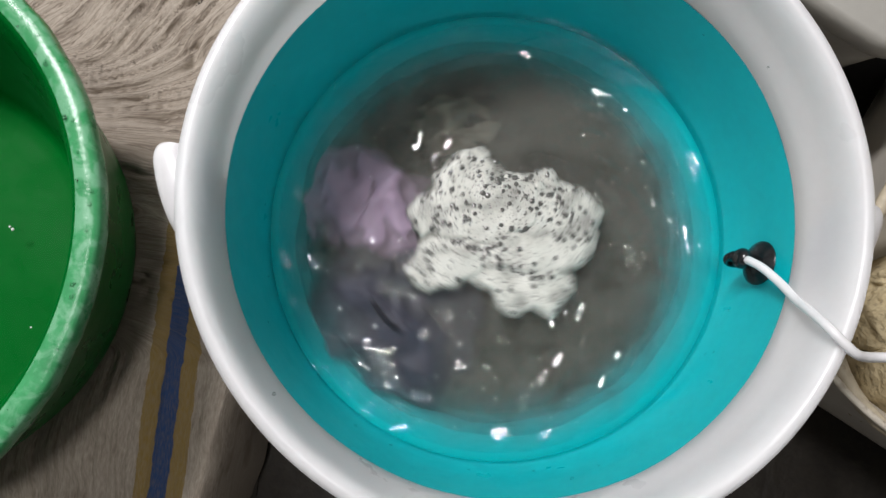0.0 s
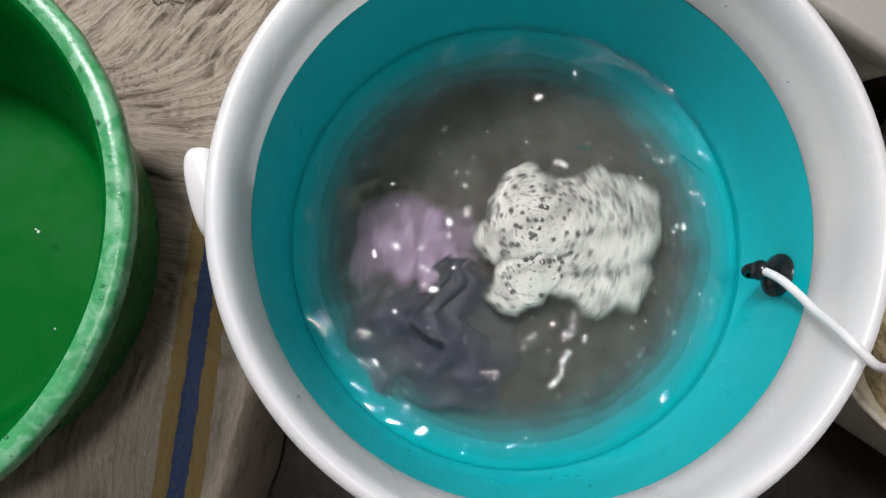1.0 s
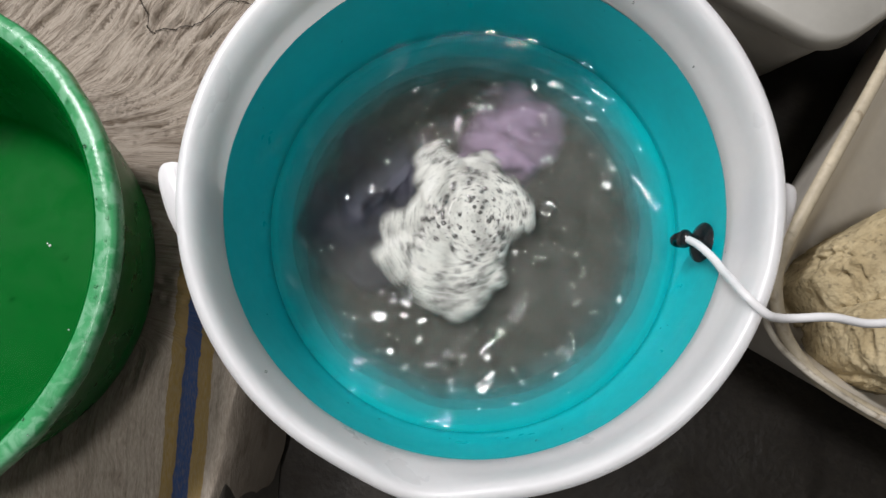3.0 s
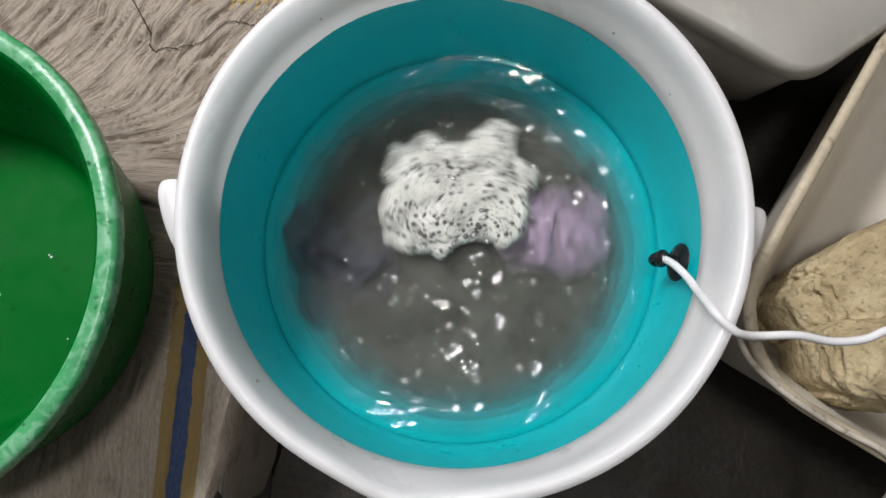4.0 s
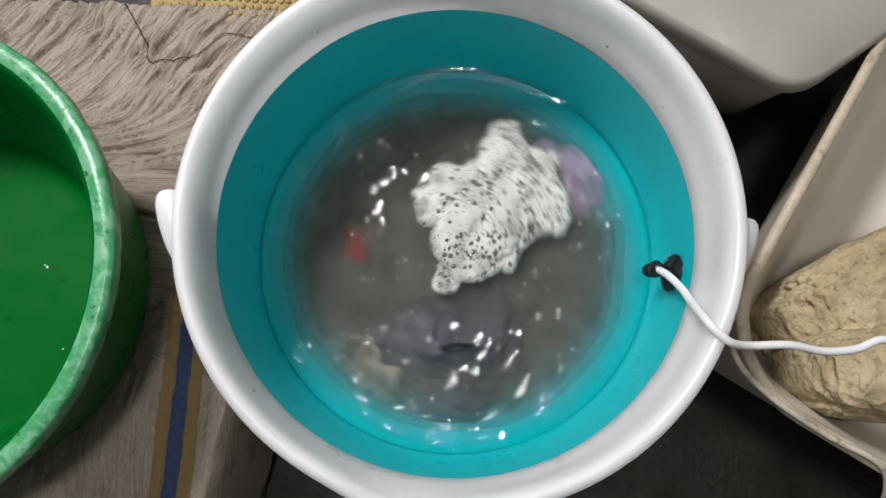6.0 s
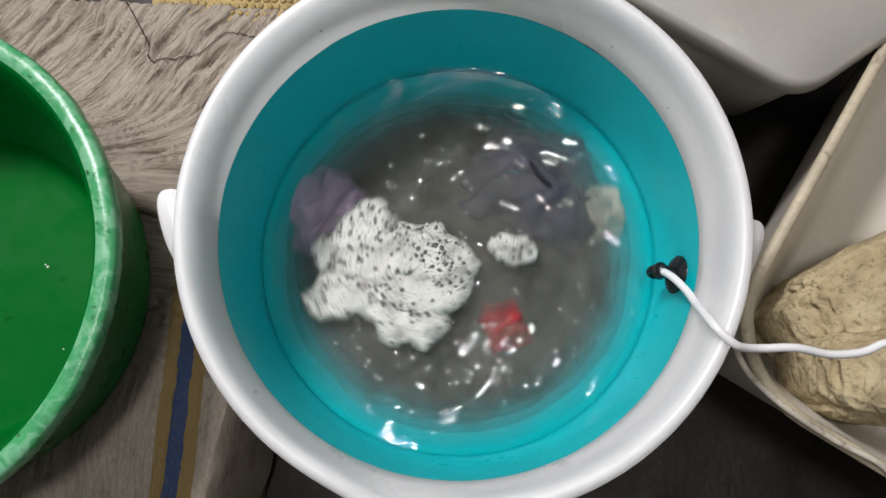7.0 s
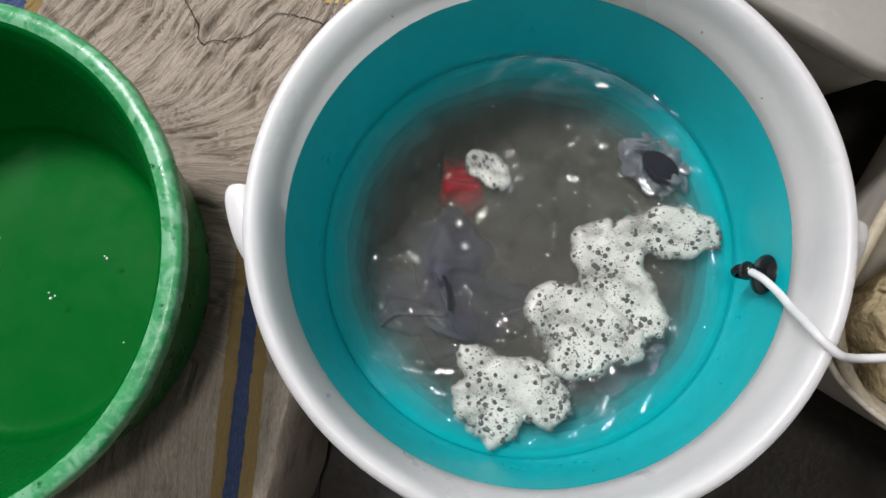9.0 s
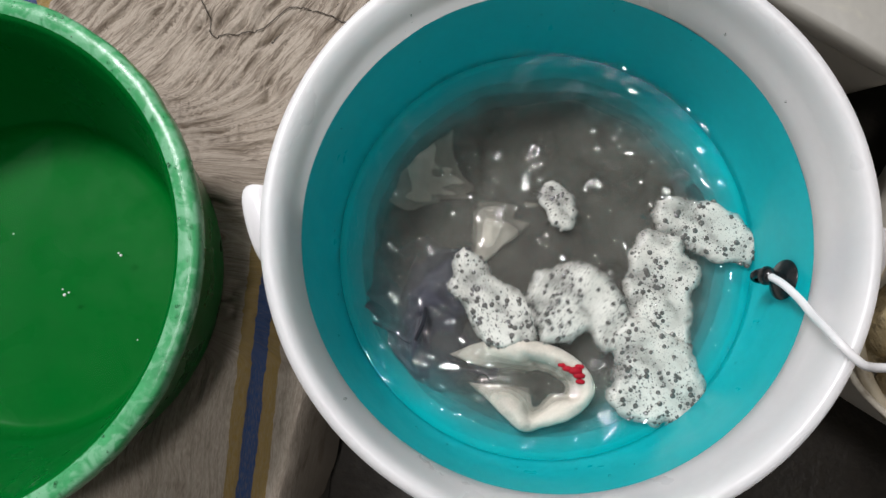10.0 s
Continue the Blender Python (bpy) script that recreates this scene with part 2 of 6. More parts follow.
def foam_material():
    """White lather, finely pored; it thins out towards its edge and lets the dark water show."""
    m, nt, p = nodes_of("soap_lather")
    col = ramp(nt, noise_tex(nt, 55, 5), [(0.3, (0.46, 0.455, 0.41)), (0.7, (0.68, 0.67, 0.61))])
    tc = nt.nodes.new("ShaderNodeTexCoord")
    alpha = None
    for scale, low, high, deep in ((900, 0.20, 0.55, 0.45), (420, 0.10, 0.55, 0.55), (230, -0.10, 0.42, 0.5)):
        v = nt.nodes.new("ShaderNodeTexVoronoi")
        v.inputs["Scale"].default_value = scale
        link(nt, tc.outputs["Object"], v.inputs["Vector"])
        size = calc(nt, "MULTIPLY_ADD", noise_tex(nt, 34, 3), high - low, low)
        sep = nt.nodes.new("ShaderNodeSeparateXYZ")
        link(nt, v.outputs["Color"], sep.inputs[0])
        size = calc(nt, "MULTIPLY", size, calc(nt, "POWER", sep.outputs[0], 0.6))
        soft = nt.nodes.new("ShaderNodeMapRange")
        link(nt, v.outputs["Distance"], soft.inputs[0])
        link(nt, calc(nt, "MULTIPLY", size, 0.75), soft.inputs["From Min"])
        link(nt, calc(nt, "ADD", calc(nt, "MULTIPLY", size, 1.05), 0.001), soft.inputs["From Max"])
        soft.inputs["To Min"].default_value = 1.0 - deep
        alpha = soft.outputs[0] if alpha is None else calc(nt, "MULTIPLY", alpha, soft.outputs[0])
    link(nt, col, p.inputs["Base Color"])
    p.inputs["Roughness"].default_value = 0.4
    p.inputs["Subsurface Weight"].default_value = 0.5
    p.inputs["Subsurface Scale"].default_value = 0.004
    p.inputs["Subsurface Radius"].default_value = (1.0, 1.0, 1.0)
    ragged = ramp(nt, noise_tex(nt, 70, 6), [(0.30, (0.45,) * 3), (0.50, (1.0,) * 3)])
    up = nt.nodes.new("ShaderNodeSeparateXYZ")
    link(nt, tc.outputs["Object"], up.inputs[0])
    thin = nt.nodes.new("ShaderNodeMapRange")
    thin.inputs["From Min"].default_value, thin.inputs["From Max"].default_value, thin.inputs["To Min"].default_value = -0.0010, 0.0028, 0.0
    link(nt, up.outputs[2], thin.inputs[0])
    link(nt, calc(nt, "MULTIPLY", calc(nt, "MULTIPLY", alpha, ragged), thin.outputs[0]), p.inputs["Alpha"])
    bump(nt, calc(nt, "ADD", noise_tex(nt, 260, 3), alpha), 0.5, 0.0006, p)
    return m


M_FOAM = foam_material()


# ---- mesh helpers ----
def finish(bm, name, material, smooth=True):
    me = bpy.data.meshes.new(name)
    bmesh.ops.recalc_face_normals(bm, faces=bm.faces)
    bm.to_mesh(me)
    bm.free()
    me.materials.append(material)
    if smooth:
        me.shade_smooth()
    return me


def part(name, bm, material, parent, label="", smooth=True):
    ob = new(name, finish(bm, name, material, smooth))
    ob.parent = parent
    if label:
        tagged(ob, label)
    return ob


def thing(name, x, y, z, label, category, group="", kind=""):
    return tagged(place(new(name), x, y, z), label, category, group, kind)


def place(ob, x, y, z, rz=0):
    ob.matrix_basis = pose(x, y, z, 0, 0, rz)
    return ob


def lathe(profile, steps=96, radius=None, closed=False):
    """A profile of (r, z) turned round z. radius(r, z, angle) may bend it out of round."""
    bm = bmesh.new()
    rings = []
    for k in range(steps):
        a = 2 * math.pi * k / steps
        ring = []
        for r, z in profile:
            rr, zz = radius(r, z, a) if radius else (r, z)
            ring.append(bm.verts.new((rr * math.cos(a), rr * math.sin(a), zz)))
        rings.append(ring)
    n = len(profile)
    for k in range(steps):
        a, b = rings[k], rings[(k + 1) % steps]
        for i in range(n if closed else n - 1):
            j = (i + 1) % n
            bm.faces.new((a[i], b[i], b[j], a[j]))
    bmesh.ops.remove_doubles(bm, verts=bm.verts, dist=1e-6)
    return bm


def smooth_profile(points, times=2):
    """Rounds the corners of an open profile."""
    for _ in range(times):
        out = [points[0]]
        for (a, b), (c, d) in zip(points, points[1:]):
            out += [(0.75 * a + 0.25 * c, 0.75 * b + 0.25 * d), (0.25 * a + 0.75 * c, 0.25 * b + 0.75 * d)]
        points = out + [points[-1]]
    return points


def tube(points, radius, sides=10, flat=1.0):
    """A round bar along a smooth line through the points."""
    pts = [Vector(p) for p in points]
    line = []
    for i in range(len(pts) - 1):
        p0, p1, p2, p3 = pts[max(i - 1, 0)], pts[i], pts[i + 1], pts[min(i + 2, len(pts) - 1)]
        for k in range(8):
            t = k / 8
            line.append(0.5 * (2 * p1 + (p2 - p0) * t + (2 * p0 - 5 * p1 + 4 * p2 - p3) * t * t + (3 * p1 - p0 - 3 * p2 + p3) * t ** 3))
    line.append(pts[-1])
    bm, rings = bmesh.new(), []
    for i, p in enumerate(line):
        way = (line[min(i + 1, len(line) - 1)] - line[max(i - 1, 0)]).normalized()
        side = way.cross(Vector((0, 0, 1)))
        side = side.normalized() if side.length > 1e-4 else Vector((1, 0, 0))
        up = side.cross(way)
        rings.append([bm.verts.new(p + radius * (math.cos(a) * side + flat * math.sin(a) * up)) for a in (2 * math.pi * k / sides for k in range(sides))])
    for a, b in zip(rings, rings[1:]):
        for k in range(sides):
            bm.faces.new((a[k], a[(k + 1) % sides], b[(k + 1) % sides], b[k]))
    bm.faces.new(rings[0])
    bm.faces.new(rings[-1])
    return bm


def box(x0, x1, y0, y1, z0, z1, bevel=0.0):
    bm = bmesh.new()
    bmesh.ops.create_cube(bm, size=1)
    for v in bm.verts:
        v.co = Vector(((x0 + x1) / 2 + v.co.x * (x1 - x0), (y0 + y1) / 2 + v.co.y * (y1 - y0), (z0 + z1) / 2 + v.co.z * (z1 - z0)))
    if bevel:
        bmesh.ops.bevel(bm, geom=bm.edges[:], offset=bevel, segments=3, affect="EDGES", profile=0.5)
    return bm


def step(a, b, x):
    t = min(1.0, max(0.0, (x - a) / (b - a)))
    return t * t * (3 - 2 * t)


# ---- the place: floor and ledge; unseen walls and ceiling added to bounce light ----
def structure(name, bm, material, label, smooth=False):
    return tagged(new(name, finish(bm, name, material, smooth)), label, name.split("_")[0], kind="structure")


structure("floor", box(-1.6, 1.8, -1.6, 1.6, -0.06, 0.0), M_FLOOR, "damp concrete floor with brown stains, its colour darkened for shade")
structure("ledge", box(-1.6, -0.172, -1.6, 0.028, 0.0, 0.174, 0.006), M_LEDGE, "low rough concrete ledge under the striped cloth")
# Walls and ceiling stand out of view, added to return the lamps' light.
structure("wall_north", box(-1.7, 1.9, 1.6, 1.7, -0.06, 2.5), M_WALL, "unseen painted wall added to bounce lamp light")
structure("wall_south", box(-1.7, 1.9, -1.7, -1.6, -0.06, 2.5), M_WALL, "unseen painted wall added to bounce lamp light")
structure("wall_west", box(-1.7, -1.6, -1.6, 1.6, -0.06, 2.5), M_WALL, "unseen painted wall added to bounce lamp light")
structure("wall_east", box(1.8, 1.9, -1.6, 1.6, -0.06, 2.5), M_WALL, "unseen painted wall added to bounce lamp light")
structure("ceiling", box(-1.7, 1.9, -1.7, 1.7, 2.5, 2.6), M_CEILING, "unseen painted ceiling added to bounce lamp light")


# ---- the striped cloth on the ledge ----
def cloth_height(x, y):
    drop = step(0.025, 0.100, y)
    z = 0.188 * (1 - drop) + drop * (0.032 - 0.024 * step(0.10, 0.24, y))
    w = step(0.05, 0.17, y)
    u = w * (0.83 * x - 0.55 * y + 0.15) + (1 - w) * (-0.9 * y - 0.12 * x)
    if y < 0.0:
        u = u * step(-0.10, 0.0, y) + (x * 0.9) * (1 - step(-0.10, 0.0, y))
    u += 0.010 * noise.noise((x * 9, y * 9, 1.0)) + 0.003 * noise.noise((x * 40, y * 40, 2.0))
    v = 0.55 * x + 0.83 * y
    strong = 0.45 + 0.55 * step(-0.04, 0.06, y)
    wave = noise.noise((u * 52, v * 5, 3.0))
    crease = max(0.0, 1 - 9 * abs(noise.noise((u * 75, v * 6, 15.0))))
    z += strong * (0.0062 * wave + 0.0030 * noise.noise((u * 150, v * 12, 5.0)) + 0.0016 * noise.noise((u * 380, v * 30, 7.0)) - 0.0080 * crease)
    z += 0.004 * noise.noise((x * 14, y * 14, 11.0))
    under = 1 - step(0.112, 0.150, math.hypot(x + 0.369, y + 0.046))
    z = z * (1 - under) + min(z, 0.1815) * under
    return z, u, v


def striped_cloth():
    bm = bmesh.new()
    uv = bm.loops.layers.uv.new("threads")
    nx, ny, grid, flat = 230, 300, [], {}
    for j in range(ny + 1):
        y = -0.46 + 0.755 * j / ny + 0.004 * noise.noise((j * 0.06, 0, 9))
        edge = -0.163 - 0.16 * max(0.0, -y - 0.12) + 0.003 * noise.noise((y * 30, 4, 4))
        row = []
        for i in range(nx + 1):
            s = i / nx
            x = -0.78 + (edge + 0.78) * (s ** 0.72)
            z, u, v = cloth_height(x, y)
            ob = bm.verts.new((x, y, z))
            flat[ob] = (u, v)
            row.append(ob)
        top = row[-1].co.copy()
        for k in range(1, 9):
            down = k / 8
            hang = max(0.004, top.z - 0.012 - 0.15 * down * step(0.06, 0.0, y))
            ob = bm.verts.new((top.x + 0.006 * math.sin(min(1, down * 3) * 1.57) + 0.003 * noise.noise((y * 25, down * 3, 6)), top.y, hang if hang < top.z else top.z - 0.001 * k))
            flat[ob] = (flat[row[-1]][0] + 0.01 * k, flat[row[-1]][1])
            row.append(ob)
        grid.append(row)
    for a, b in zip(grid, grid[1:]):
        for i in range(len(a) - 1):
            face = bm.faces.new((a[i], a[i + 1], b[i + 1], b[i]))
            for loop in face.loops:
                loop[uv].uv = flat[loop.vert]
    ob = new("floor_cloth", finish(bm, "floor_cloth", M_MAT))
    return tagged(ob, "crumpled beige sackcloth with blue and ochre stripes, spread over the ledge", "cloth")


striped_cloth()

thread = [(-0.376, 0.294), (-0.356, 0.265), (-0.346, 0.249), (-0.345, 0.232), (-0.336, 0.225), (-0.300, 0.234), (-0.285, 0.240), (-0.272, 0.255), (-0.262, 0.266), (-0.236, 0.262), (-0.2, 0.25)]
thread = smooth_profile(thread, 2)
thread = [(a + (c - a) * k / 2, b + (d - b) * k / 2) for (a, b), (c, d) in zip(thread, thread[1:]) for k in range(2)]
ob = new("loose_thread", finish(tube([(x, y, cloth_height(x, y)[0] + 0.0022) for x, y in thread], 0.0006, 6), "loose_thread", M_THREAD))
tagged(ob, "long dark thread lying loose on the beige cloth", "thread")


# ---- the straw mat behind ----
def straw_mat():
    ob = thing("straw_mat", -0.05, 0.42, 0.0, "tan woven straw mat with knotted loops, behind the cloth", "mat")
    backing = box(-0.3, 0.3, -0.14, 0.14, 0.0, 0.004, 0.001)
    straw = surface("straw", (0.42, 0.31, 0.13), 0.75, 0.3, 70, 500, 0.0008, dirt=(0.16, 0.11, 0.05), dirt_from=0.6)
    part("backing", backing, straw, ob)
    bm = bmesh.new()
    for i in range(66):
        for j in range(30):
            x, y = -0.292 + i * 0.009 + (0.0045 if j % 2 else 0), -0.131 + j * 0.009
            m = Matrix.Translation((x + random.uniform(-1, 1) * 0.001, y + random.uniform(-1, 1) * 0.001, 0.0045)) @ pose(0, 0, 0, 0, 0, random.uniform(0, 180)) @ Matrix.Diagonal((1, 0.8, 0.55, 1))
            bmesh.ops.create_icosphere(bm, subdivisions=1, radius=random.uniform(0.0040, 0.0050), matrix=m)
    tagged(part("weave", bm, straw, ob), kind="stuff")


straw_mat()


# ---- the bucket ----
RIM, R_TEAL, Z_TEAL, TAPER, Z_WATER = 0.335, 0.1508, 0.2866, 0.08, 0.207


def wall_r(z):
    return R_TEAL - TAPER * (Z_TEAL - z)


def spout(r, z, a):
    """The rim runs out into a shallow pouring lip on the near side."""
    d = (a - math.radians(262) + math.pi) % (2 * math.pi) - math.pi
    lip = math.exp(-(d / 0.17) ** 2) * step(0.300, 0.333, z)
    wide = step(0.296, 0.312, z) * max(0.0, 0.0022 + 0.0022 * math.cos(a))
    return r + wide + 0.006 * lip, z - 0.007 * lip


def bucket():
    ob = thing("bucket", 0, 0, 0, "white plastic bucket, teal inside, full of soapy water", "bucket")
    outer = [(0.118, 0.002), (0.124, 0.0), (0.128, 0.006), (wall_r(0.27) + 0.004, 0.270), (0.1565, 0.296), (0.1590, 0.306), (0.1640, 0.310), (0.1653, 0.318), (0.1650, 0.327), (0.1620, 0.3335), (0.1580, 0.3350), (0.1550, 0.3325), (0.1535, 0.326), (0.1522, 0.306), (R_TEAL + 0.0006, Z_TEAL)]
    shell = smooth_profile(outer, 2)
    part("wall", lathe(shell, 160, spout), M_WHITE, ob)
    lower = [(R_TEAL + 0.0006, Z_TEAL), (R_TEAL, Z_TEAL - 0.004), (wall_r(0.25), 0.25), (wall_r(0.2), 0.2), (wall_r(0.1), 0.1), (wall_r(0.03), 0.03), (0.122, 0.012), (0.11, 0.008), (0.0, 0.008)]

    def ragged(r, z, a):
        n = noise.noise((math.cos(a) * 3, math.sin(a) * 3, 1)) + 0.5 * noise.noise((math.cos(a) * 14, math.sin(a) * 14, 2))
        return r, z + (0.0012 * n if abs(z - Z_TEAL) < 0.0008 else 0)

    part("lining", lathe(lower, 160, ragged), M_TEAL, ob, "teal inner face of the bucket")
    for sx in (-1, 1):
        edge = smooth_profile([(0.1600, 0.0060), (0.1660, 0.0080), (0.1740, 0.0095), (0.1792, 0.0068), (0.1795, -0.0020), (0.1760, -0.0160), (0.1710, -0.0280), (0.1660, -0.0350), (0.1580, -0.0340)], 2)
        bm, rings = bmesh.new(), []
        for shrink, z in ((0.0022, 0.3000), (0.0006, 0.3020), (0.0, 0.3080), (0.0, 0.3160), (0.0008, 0.3195), (0.0026, 0.3215), (0.0060, 0.3220)):
            rings.append([bm.verts.new((sx * (x - shrink * (1 if x > 0.165 else 0)), y * (1 - 18 * shrink), z + 0.25 * min(0.0, y))) for x, y in edge])
        for low, high in zip(rings, rings[1:]):
            for k in range(len(low)):
                n = (k + 1) % len(low)
                bm.faces.new((low[k], low[n], high[n], high[k]))
        bm.faces.new(rings[0])
        bm.faces.new(rings[-1])
        part("ear", bm, M_WHITE, ob, "white tongue-shaped ear that holds the handle")
    arc = []
    for k in range(29):
        a = math.pi * k / 28
        d = min(a, math.pi - a)
        r = 0.158 + 0.0105 * (1 - step(0.0, 0.36, d))
        arc.append((-r * math.cos(a), 0.006 - (r + 0.004) * math.sin(a), 0.3080 - 0.050 * step(0.0, 0.36, d) - 0.035 * math.sin(a)))
    bm = tube(arc, 0.0045, 14, 1.1)
    part("handle", bm, M_WHITE, ob, "white plastic bail handle, folded down")
    bm = bmesh.new()
    rng = random.Random(5)
    for k in range(34):
        a, z = rng.uniform(0, 2 * math.pi), rng.choice((rng.uniform(0.29, 0.325), rng.uniform(0.215, 0.28)))
        r = (0.1525 if z > Z_TEAL else wall_r(z)) - 0.0004
        bmesh.ops.create_icosphere(bm, subdivisions=1, radius=rng.uniform(0.0004, 0.0010), matrix=Matrix.Translation((r * math.cos(a), r * math.sin(a), z)))
    tagged(part("spray", bm, M_WATER, ob, "water drops clinging to the inside"), kind="stuff")


bucket()


# ---- the water in it ----
def disc(radius, rings, steps, height, fine=1.0):
    bm = bmesh.new()
    prev = None
    middle = bm.verts.new((0, 0, height(0, 0)))
    for i in range(1, rings + 1):
        r = radius * (i / rings) ** fine
        ring = []
        for k in range(steps):
            a = 2 * math.pi * k / steps
            x, y = r * math.cos(a), r * math.sin(a)
            ring.append(bm.verts.new((x, y, height(x, y))))
        for k in range(steps):
            n = (k + 1) % steps
            if prev is None:
                bm.faces.new((middle, ring[k], ring[n]))
            else:
                bm.faces.new((prev[k], ring[k], ring[n], prev[n]))
        prev = ring
    return bm


WATER_R = wall_r(Z_WATER)


def waves(x, y):
    """Choppy ripples drawn out along the whirl, a dimple at its eye, and the water's edge climbing the wall."""
    r, a = math.hypot(x, y), math.atan2(y, x)
    turn = a + 13 * r
    sx, sy = r * math.cos(turn), r * math.sin(turn)
    patch = step(-0.25, 0.35, noise.noise((sx * 20, sy * 20, 12)))
    n = noise.noise((sx * 26, sy * 26, 1)) * 0.0022 + noise.noise((sx * 55, sy * 55, 4)) * 0.0015 + noise.noise((sx * 110, sy * 110, 8)) * (0.0003 + 0.0011 * patch)
    edge = WATER_R - r
    dish = 0.007 * (r / WATER_R) ** 2 - 0.0045 - 0.006 * math.exp(-(r / 0.026) ** 2)
    return dish + n * (0.3 + 0.7 * step(0.002, 0.014, edge)) + 0.0003 * math.exp(-max(0.0, edge) / 0.0012)


WATER = thing("wash_water", 0, 0, Z_WATER, "murky grey wash water, blue-green at its edge, whirling in the bucket", "water", kind="structure")
SURFACE = part("water_surface", disc(WATER_R + 0.0004, 190, 620, waves), M_WATER, WATER)
for k, (depth, density, fade) in enumerate(((0.004, 0.15, 0.020), (0.009, 0.25, 0.020), (0.014, 0.36, 0.016), (0.019, 0.55, 0.010), (0.026, 1.0, 0.002))):
    base = wall_r(Z_WATER - depth) + 0.0004
    # the densest layer hollows out from the wall towards the eye of the whirl
    rise = 0.0225 if density == 1.0 else 0.0
    reach = base + (0.05 if rise else 0.020)
    layer = disc(wall_r(Z_WATER - 0.004) + 0.0004 if rise else base, 30, 96, lambda x, y: 0.002 * noise.noise((x * 30, y * 30, k)) * step(0.14, 0.12, math.hypot(x, y)) + rise * step(0.100, 0.143, math.hypot(x, y)))
    layer = part("murk", layer, murk_material("suspended_dirt_wall_tint", density, reach, fade), WATER, "grey-brown dirt hanging in the water, coloured teal at its edge for the wall's cast")
    layer.location.z = -depth


# ---- lather ----
dome = bmesh.new()
bmesh.ops.create_icosphere(dome, subdivisions=3, radius=1)
BUBBLE = finish(dome, "bubble", M_DARK_BUBBLE)


REST = -2588  # by this many degrees the lather has turned when it comes to rest


def foam_raft(seed, blobs, label, tall=0.0042):
    """Lather over a run of round patches (x, y, radius), laid out as it lies once the whirl has stopped."""
    rng, spin = random.Random(seed), pose(0, 0, 0, 0, 0, -REST)
    ob = thing("foam_raft", 0, 0, Z_WATER, label, "foam", "lather on the wash water")

    def cover(x, y):
        x += 0.0045 * noise.noise((x * 75, y * 75, seed)) + 0.0016 * noise.noise((x * 240, y * 240, seed + 2))
        y += 0.0045 * noise.noise((x * 75, y * 75, seed + 5)) + 0.0016 * noise.noise((x * 240, y * 240, seed + 7))
        f = sum(math.exp(-1.6 * ((x - bx) ** 2 + (y - by) ** 2) / br ** 2) for bx, by, br in blobs)
        return f / math.exp(-1.6) - 1

    def top(x, y):
        f = max(0.0, cover(x, y))
        n = noise.noise((x * 60, y * 60, seed)) * 0.0014
        return (tall + n) * min(1.0, f / 1.5) ** 0.5 - 0.0012

    x0, x1 = min(b[0] - 1.7 * b[2] for b in blobs), max(b[0] + 1.7 * b[2] for b in blobs)
    y0, y1 = min(b[1] - 1.7 * b[2] for b in blobs), max(b[1] + 1.7 * b[2] for b in blobs)
    bm, cell = bmesh.new(), 0.0011
    nx, ny = int((x1 - x0) / cell), int((y1 - y0) / cell)
    grid = {}
    for i in range(nx + 1):
        for j in range(ny + 1):
            x, y = x0 + i * cell, y0 + j * cell
            if cover(x, y) > -0.12:
                grid[i, j] = bm.verts.new((x, y, top(x, y)))
    for (i, j), v in grid.items():
        ring = [grid.get(k) for k in ((i, j), (i + 1, j), (i + 1, j + 1), (i, j + 1))]
        if all(ring):
            bm.faces.new(ring)
    bm.transform(spin)
    part("lather", bm, M_FOAM, ob)
    bm, area = bmesh.new(), (x1 - x0) * (y1 - y0)
    for k in range(int(area * 120000)):
        x, y = rng.uniform(x0, x1), rng.uniform(y0, y1)
        if cover(x, y) < 0.12 or noise.noise((x * 42, y * 42, seed + 5)) < rng.uniform(-0.6, 0.35):
            continue
        r = rng.choice((0.0005, 0.0006, 0.0007, 0.0007, 0.0008, 0.0008, 0.0009, 0.0010, 0.0011, 0.0012, 0.0014, 0.0016, 0.0020))
        m = Matrix.Translation((x, y, top(x, y) - r * 0.30)) @ Matrix.Diagonal((1, 1, 0.5, 1))
        if r > 0.0013:
            big = new("bubble", BUBBLE)
            big.parent, big.matrix_basis = ob, spin @ m @ Matrix.Scale(r * 1.1, 4)
        else:
            bmesh.ops.create_icosphere(bm, subdivisions=1, radius=r, matrix=spin @ m)
    tagged(part("froth", bm, M_DARK_BUBBLE, ob, "dark glassy soap bubbles, tiny"), kind="stuff")
    return ob


LATHER = "white soap lather full of dark bubbles, drifting on the water"
FOAM = [
    foam_raft(1, [(-0.022, 0.026, 0.010), (-0.016, 0.010, 0.015), (0.000, -0.006, 0.019), (0.016, -0.016, 0.017), (0.004, -0.024, 0.010)], LATHER),
    foam_raft(2, [(-0.004, 0.030, 0.019), (0.010, 0.018, 0.016), (-0.006, 0.006, 0.021), (0.002, -0.016, 0.019), (0.006, -0.034, 0.012)], LATHER),
    foam_raft(3, [(-0.024, 0.010, 0.014), (-0.006, 0.006, 0.017), (0.012, -0.002, 0.019), (0.024, -0.008, 0.012)], LATHER),
    foam_raft(4, [(-0.018, 0.006, 0.017), (0.000, 0.010, 0.019), (0.014, -0.002, 0.020), (-0.012, -0.014, 0.015), (0.028, -0.020, 0.013)], LATHER),
    foam_raft(5, [(-0.014, 0.020, 0.018), (0.004, 0.010, 0.020), (0.010, -0.010, 0.022), (-0.010, -0.014, 0.021), (0.024, -0.022, 0.014)], LATHER),
]
